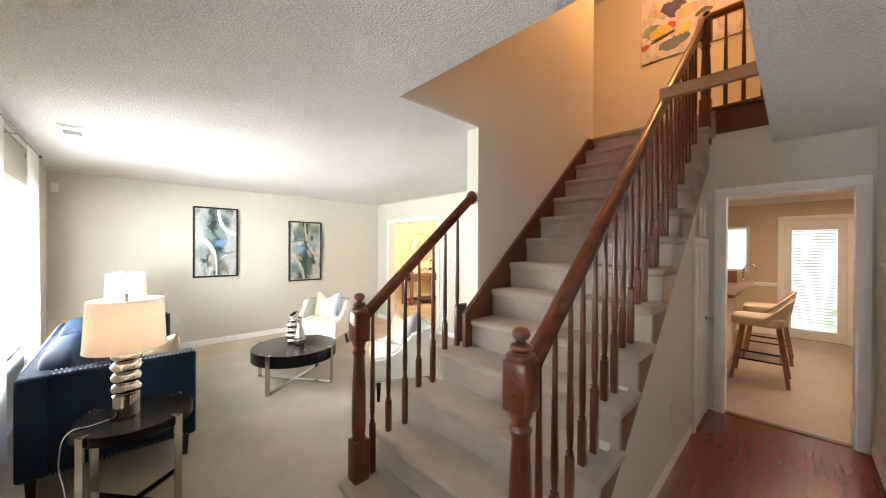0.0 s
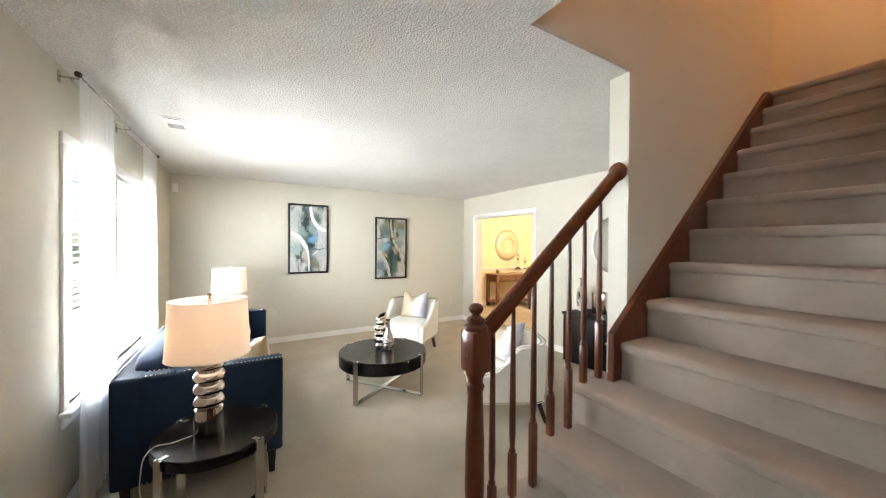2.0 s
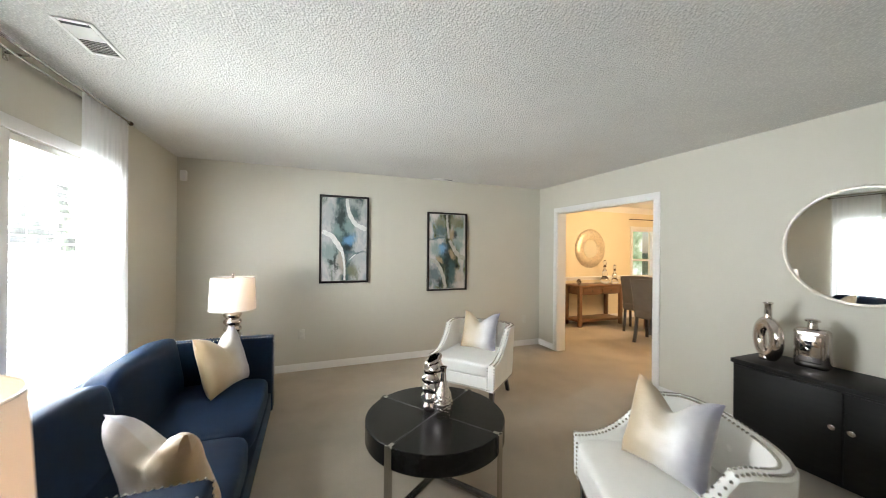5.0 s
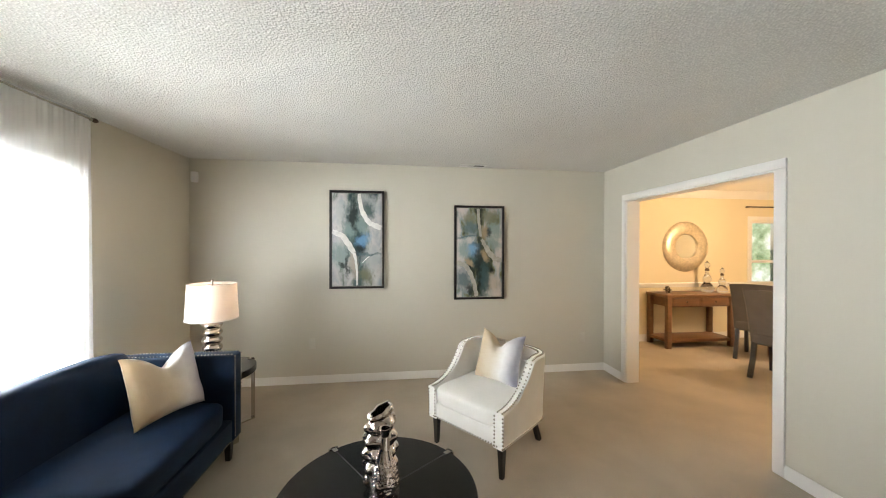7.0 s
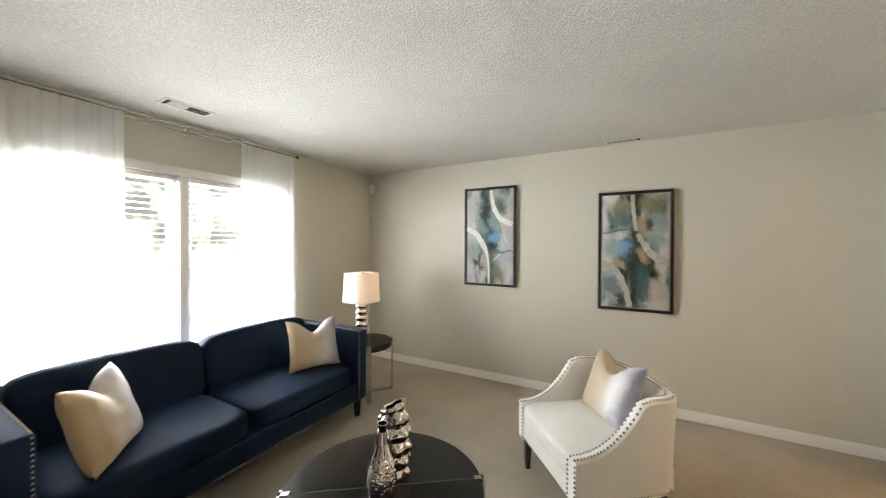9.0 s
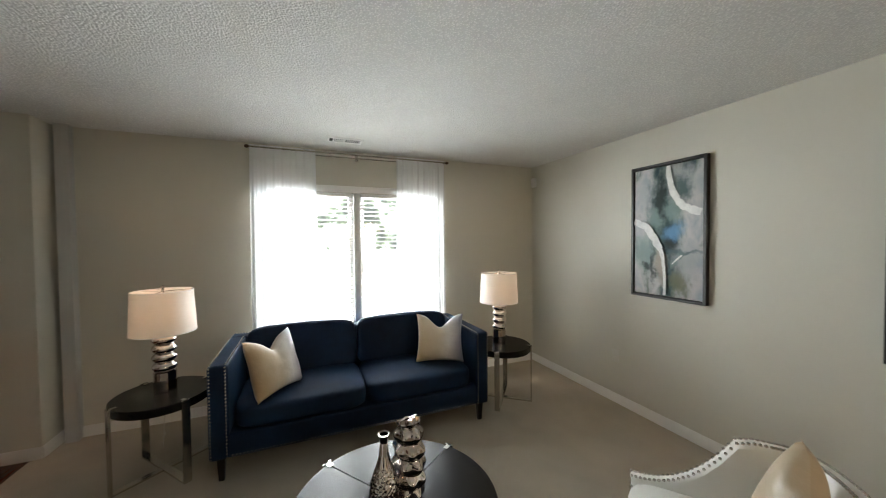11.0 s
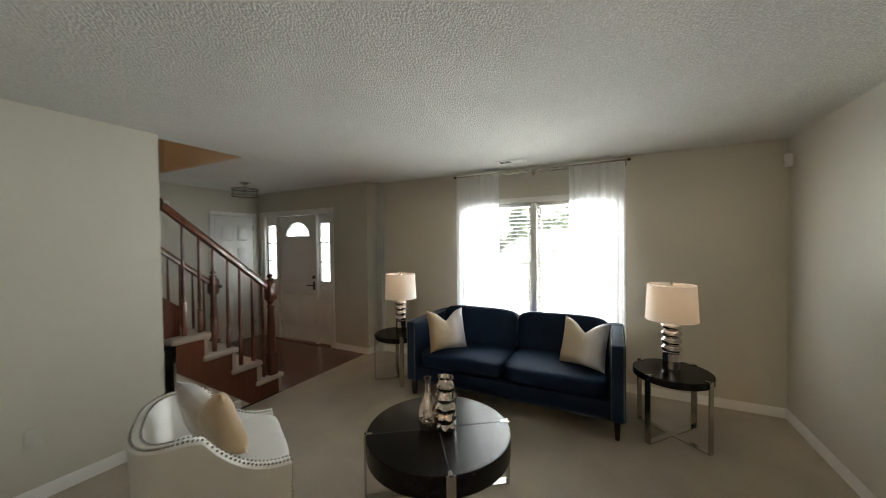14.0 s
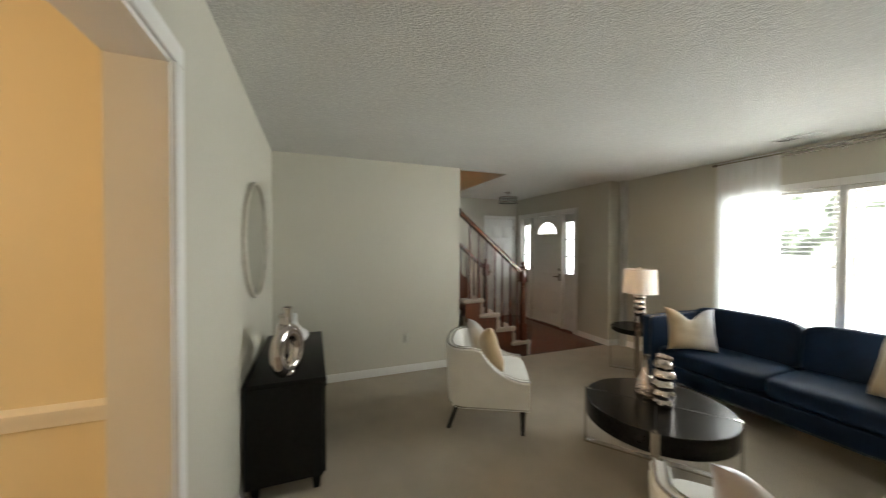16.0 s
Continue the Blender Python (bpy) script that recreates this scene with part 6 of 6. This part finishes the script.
for x0, x1, z0, z1 in ((7.33, 7.40, 0.45, 1.90), (8.10, 8.17, 0.45, 1.90), (7.33, 8.17, 1.901, 1.97), (7.31, 8.19, 0.42, 0.449)):
    box(bm, x0, x1, 7.432, 7.45, z0, z1, 0.003)
part("casing", bm, trim_paint, w2)
g = part("pane", boxes((7.44, 8.06, 7.498, 7.502, 0.57, 1.86)), pane_glass, w2, smooth=False)
g.visible_shadow = False
rd = thing("curtain_rod", pose(7.75, 7.36, 2.184), "thin bronze curtain rod over the dining room window", "curtain rod")
part("pole", rod((-0.55, 0, 0), (0.6, 0, 0), 0.009, 10), bronze, rd)
for x in (-0.45, 0.5):
    part("bracket", rod((x, 0, 0), (x, 0.089, 0), 0.006, 8), bronze, rd)

# ---- things of the kitchen ----
kd = tagged(new("door_4"), "white glazed patio door with closed-in blinds", "door", kind="structure")
bm = bmesh.new()
for y0, y1, z0, z1 in ((-0.50, -0.40, 0.0, 2.03), (0.12, 0.22, 0.0, 2.03), (-0.40, 0.12, 0.0, 0.16), (-0.40, 0.12, 1.86, 2.03)):
    box(bm, 8.43, 8.475, y0, y1, z0, z1, 0.003)
part("door_leaf", bm, door_paint, kd)
g = part("pane", boxes((8.45, 8.454, -0.40, 0.12, 0.16, 1.86)), pane_glass, kd, smooth=False)
g.visible_shadow = False
part("door_casing", casing(8.4, -0.50, 0.22, 2.03, -1, 0.07), trim_paint, kd)
sl0 = None
for i in range(34):
    if sl0 is None:
        sl0 = part("slat", boxes((-0.010, 0.010, -0.25, 0.25, -0.0008, 0.0008)), slat_mat, kd, smooth=False)
        sl0.matrix_basis = pose(8.437, -0.14, 0.19, 0, 25)
    else:
        again(sl0, pose(8.437, -0.14, 0.19 + i * 0.05, 0, 25))
w3 = tagged(new("window_3"), "white kitchen window over the sink", "window", kind="structure")
bm = bmesh.new()
for y0, y1, z0, z1 in ((0.66, 0.71, 1.10, 1.95), (1.40, 1.45, 1.10, 1.95), (0.71, 1.40, 1.10, 1.15), (0.71, 1.40, 1.90, 1.95)):
    box(bm, 8.42, 8.48, y0, y1, z0, z1, 0.003)
part("window_frame", bm, trim_paint, w3)
g = part("pane", boxes((8.45, 8.454, 0.71, 1.40, 1.15, 1.90)), pane_glass, w3, smooth=False)
g.visible_shadow = False
bar = thing("breakfast_bar", pose(0, 0, 0), "white half wall with a dark stone bar top", "counter")
part("half_wall", boxes((4.55, 6.78, 0.70, 0.82, 0, 1.02)), kitchen_paint, bar, smooth=False)
part("bar_top", rounded(4.52, 6.84, 0.50, 1.02, 1.02, 1.06, 0.008), stone_top, bar)
part("trim_strip", rounded(4.55, 6.78, 0.684, 0.699, 0.93, 1.018, 0.003), trim_paint, bar)
wbx = thing("knife_block", pose(6.20, 0.68, 1.0605), "brown wooden utensil block on the bar", "utensil block")
part("block", rounded(-0.06, 0.06, -0.05, 0.05, 0, 0.16, 0.006), stool_wood, wbx)
tp = thing("kitchen_tap", pose(6.52, 0.60, 1.0605), "curved metal kitchen tap", "tap")
part("spout", sweep([(0, 0, 0), (0, 0, 0.16), (0.0, -0.03, 0.23), (0, -0.09, 0.25), (0, -0.14, 0.21), (0, -0.15, 0.17)], circle(0.011, 10), up=Vector((1, 0, 0))), nickel, tp)
part("base", lathe([(0.028, 0), (0.028, 0.012), (0.014, 0.03)], 18), nickel, tp)


def bar_stool(m, label):
    s = thing("bar_stool", m, label, "bar stool", "bar stools")
    part("seat", cushion(0.46, 0.46, 0.11, puff=0.02), oat, s).matrix_basis = pose(0, 0.02, 0.64)
    bm = bmesh.new()
    n = 20
    rings = []
    for i in range(n + 1):
        a = radians(-35 - 110 * 1.0 * i / n) if False else radians(175 + 190 * i / n)
        c, sn = math.cos(a), math.sin(a)
        hgt = 0.70 + 0.27 * max(0.0, math.sin(math.pi * i / n)) ** 1.3
        rings.append([bm.verts.new((0.235 * c, 0.235 * sn, 0.66)), bm.verts.new((0.265 * c, 0.285 * sn, hgt)), bm.verts.new((0.235 * c, 0.255 * sn, hgt)), bm.verts.new((0.20 * c, 0.20 * sn, 0.66))])
    for a, b in zip(rings, rings[1:]):
        for k in range(4):
            bm.faces.new((a[k], a[(k + 1) % 4], b[(k + 1) % 4], b[k]))
    bm.faces.new(rings[0])
    bm.faces.new(rings[-1][::-1])
    bmesh.ops.recalc_face_normals(bm, faces=bm.faces)
    part("backrest", bm, oat, s)
    sq = [(-0.017, -0.017), (0.017, -0.017), (0.017, 0.017), (-0.017, 0.017)]
    for x in (-1, 1):
        for y in (-1, 1):
            part("leg", sweep([(x * 0.24, y * 0.24, 0), (x * 0.15, y * 0.15, 0.65)], sq, up=Vector((1, 0.2, 0))), stool_wood, s, smooth=False)
        part("stretcher", rod((x * 0.205, -0.205, 0.25), (x * 0.205, 0.205, 0.25), 0.011, 8), leg_wood, s)
        part("stretcher", rod((-0.205, x * 0.205, 0.25), (0.205, x * 0.205, 0.25), 0.011, 8), leg_wood, s)
    return s


bar_stool(pose(5.47, 0.36, 0, 0, 0, 0), "cream upholstered bar stool with splayed wooden legs")
bar_stool(pose(6.55, 0.34, 0, 0, 0, 0), "cream upholstered bar stool with splayed wooden legs")
structure("trim_ceiling_tube", rounded(4.6, 5.6, -0.15, 0.05, H - 0.05, H - 0.001, 0.01), tube_glow, "lit fluorescent ceiling panel in the kitchen", "ceiling light")

# ---- small fittings ----


def vent(m, w, d, label):
    v = thing("ceiling_vent", m, label, "vent", "ceiling vents")
    bm = bmesh.new()
    for x0, x1, y0, y1 in ((-w / 2, w / 2, -d / 2, -d / 2 + 0.018), (-w / 2, w / 2, d / 2 - 0.018, d / 2), (-w / 2, -w / 2 + 0.018, -d / 2 + 0.018, d / 2 - 0.018), (w / 2 - 0.018, w / 2, -d / 2 + 0.018, d / 2 - 0.018), (-0.006, 0.006, -d / 2 + 0.018, d / 2 - 0.018)):
        box(bm, x0, x1, y0, y1, -0.008, -0.001, 0.002, 1)
    part("frame", bm, plastic, v)
    part("backing", boxes((-w / 2 + 0.018, w / 2 - 0.018, -d / 2 + 0.018, d / 2 - 0.018, -0.003, -0.001)), dark_gap, v, smooth=False)
    k = int((w - 0.05) / 0.017)
    for i in range(k):
        x = -w / 2 + 0.028 + i * 0.017
        if abs(x) > 0.012:
            part("slat", boxes((-0.0065, 0.0065, -d / 2 + 0.018, d / 2 - 0.018, -0.0007, 0.0007)), plastic, v, smooth=False).matrix_basis = pose(x, 0, -0.006, 0, 40 if x < 0 else -40)
    return v


vent(pose(-0.29, 4.04, H, 0, 0, -90), 0.30, 0.14, "white metal ceiling register above the window")
vent(pose(2.36, 6.27, H, 0, 0, 0), 0.30, 0.12, "white metal ceiling register above the paintings")


def outlet(m, label, kind="outlet"):
    """A wall plate that faces +y."""
    o = thing("wall_outlet" if kind == "outlet" else "light_switch", m, label, kind if kind == "outlet" else "switch", "wall plates")
    w = 0.035 if kind == "outlet" else 0.06
    part("plate", rounded(-w, w, 0.0, 0.006, -0.058, 0.058, 0.003), cream_plastic, o)
    if kind == "outlet":
        for z in (-0.022, 0.022):
            part("socket", rounded(-0.015, 0.015, 0.006, 0.0085, z - 0.014, z + 0.014, 0.002), cream_plastic, o)
    else:
        for x in (-0.024, 0.024):
            part("toggle", rounded(x - 0.005, x + 0.005, 0.006, 0.016, -0.012, 0.012, 0.002), cream_plastic, o)
    return o


outlet(pose(0.575, NY, 0.436, 0, 0, 180), "white outlet low on the wall under the painting")
outlet(pose(3.756, NY, 0.406, 0, 0, 180), "white outlet low on the wall near the corner")
outlet(pose(2.634, SW1, 0.40), "white outlet low on the stair wall")
outlet(pose(WX, 5.858, 0.352, 0, 0, -90), "white outlet low on the window wall")
outlet(pose(2.75, 0.66, 0.40, 0, 0, 180), "white outlet low under the stairs")
outlet(pose(EX, 1.412, 1.215, 0, 0, -90), "white double light switch beside the front door", "switch")
outlet(pose(3.72, SY2, 1.42), "white double light switch on the hall wall", "switch")
sn = thing("motion_sensor", pose(-0.605, NY - 0.002, 2.240), "white alarm sensor in the corner below the ceiling", "sensor")
part("housing", rounded(-0.030, 0.030, -0.045, 0.0, -0.055, 0.055, 0.010, 3), plastic, sn)
part("lens", rounded(-0.020, 0.020, -0.049, -0.044, -0.035, 0.0, 0.003), ceramic, sn)
cb = thing("door_chime", pose(0.98, SY, 2.12), "cream plastic door chime box high on the hall wall", "door chime")
part("cover", rounded(-0.10, 0.10, 0.0, 0.045, -0.07, 0.07, 0.008), plastic, cb)
fx = thing("ceiling_light", pose(0.38, 0.45, H), "flush ceiling light with nickel rings and clear glass", "ceiling light")
part("canopy", lathe([(0.0, -0.001), (0.065, -0.001), (0.065, -0.012), (0.05, -0.022), (0.0, -0.022)], 28), nickel, fx)
part("stem", rod((0, 0, -0.02), (0, 0, -0.11), 0.009, 10), nickel, fx)
for z in (-0.10, -0.19):
    part("ring", sweep([(0.165 * math.cos(6.28318 * i / 40), 0.165 * math.sin(6.28318 * i / 40), z) for i in range(40)], [(-0.004, -0.010), (0.004, -0.010), (0.004, 0.010), (-0.004, 0.010)], closed=True), nickel, fx)
for a in range(0, 360, 60):
    c, s = 0.165 * math.cos(radians(a)), 0.165 * math.sin(radians(a))
    part("strut", rod((c, s, -0.19), (c, s, -0.10), 0.004, 6), nickel, fx)
    if a % 120 == 0:
        part("arm", rod((0, 0, -0.105), (c, s, -0.10), 0.005, 6), nickel, fx)
part("glass_bowl", sweep([(0.155 * math.cos(6.28318 * i / 40), 0.155 * math.sin(6.28318 * i / 40), -0.145) for i in range(40)], [(-0.002, -0.04), (0.002, -0.04), (0.002, 0.04), (-0.002, 0.04)], closed=True), clear_glass, fx)

# ---- hall floor strips ----
strips = {}
rnd = random.Random(5)
y = SY
count = 0
while y < CARPET - 0.001:
    w = min(0.083, CARPET - y)
    x = EX
    first_len = rnd.choice((0.45, 0.7, 0.9, 1.15))
    while x < OX + 0.06:
        ln = first_len if x == EX else rnd.choice((0.75, 0.9, 1.05, 1.2))
        ln = min(ln, OX + 0.06 - x)
        key = (round(ln, 3), round(w, 3))
        if y > 0.75 and x > 1.25:
            break
        if key not in strips:
            bm = bmesh.new()
            box(bm, 0.0002, ln - 0.0002, 0.0002, w - 0.0002, -0.012, 0.0, 0.0006, 1)
            strips[key] = part("plank", bm, plank_wood, hall_floor, smooth=False)
            strips[key].matrix_basis = pose(x, y, 0)
        else:
            again(strips[key], pose(x, y, 0))
        x += ln
    y += 0.083
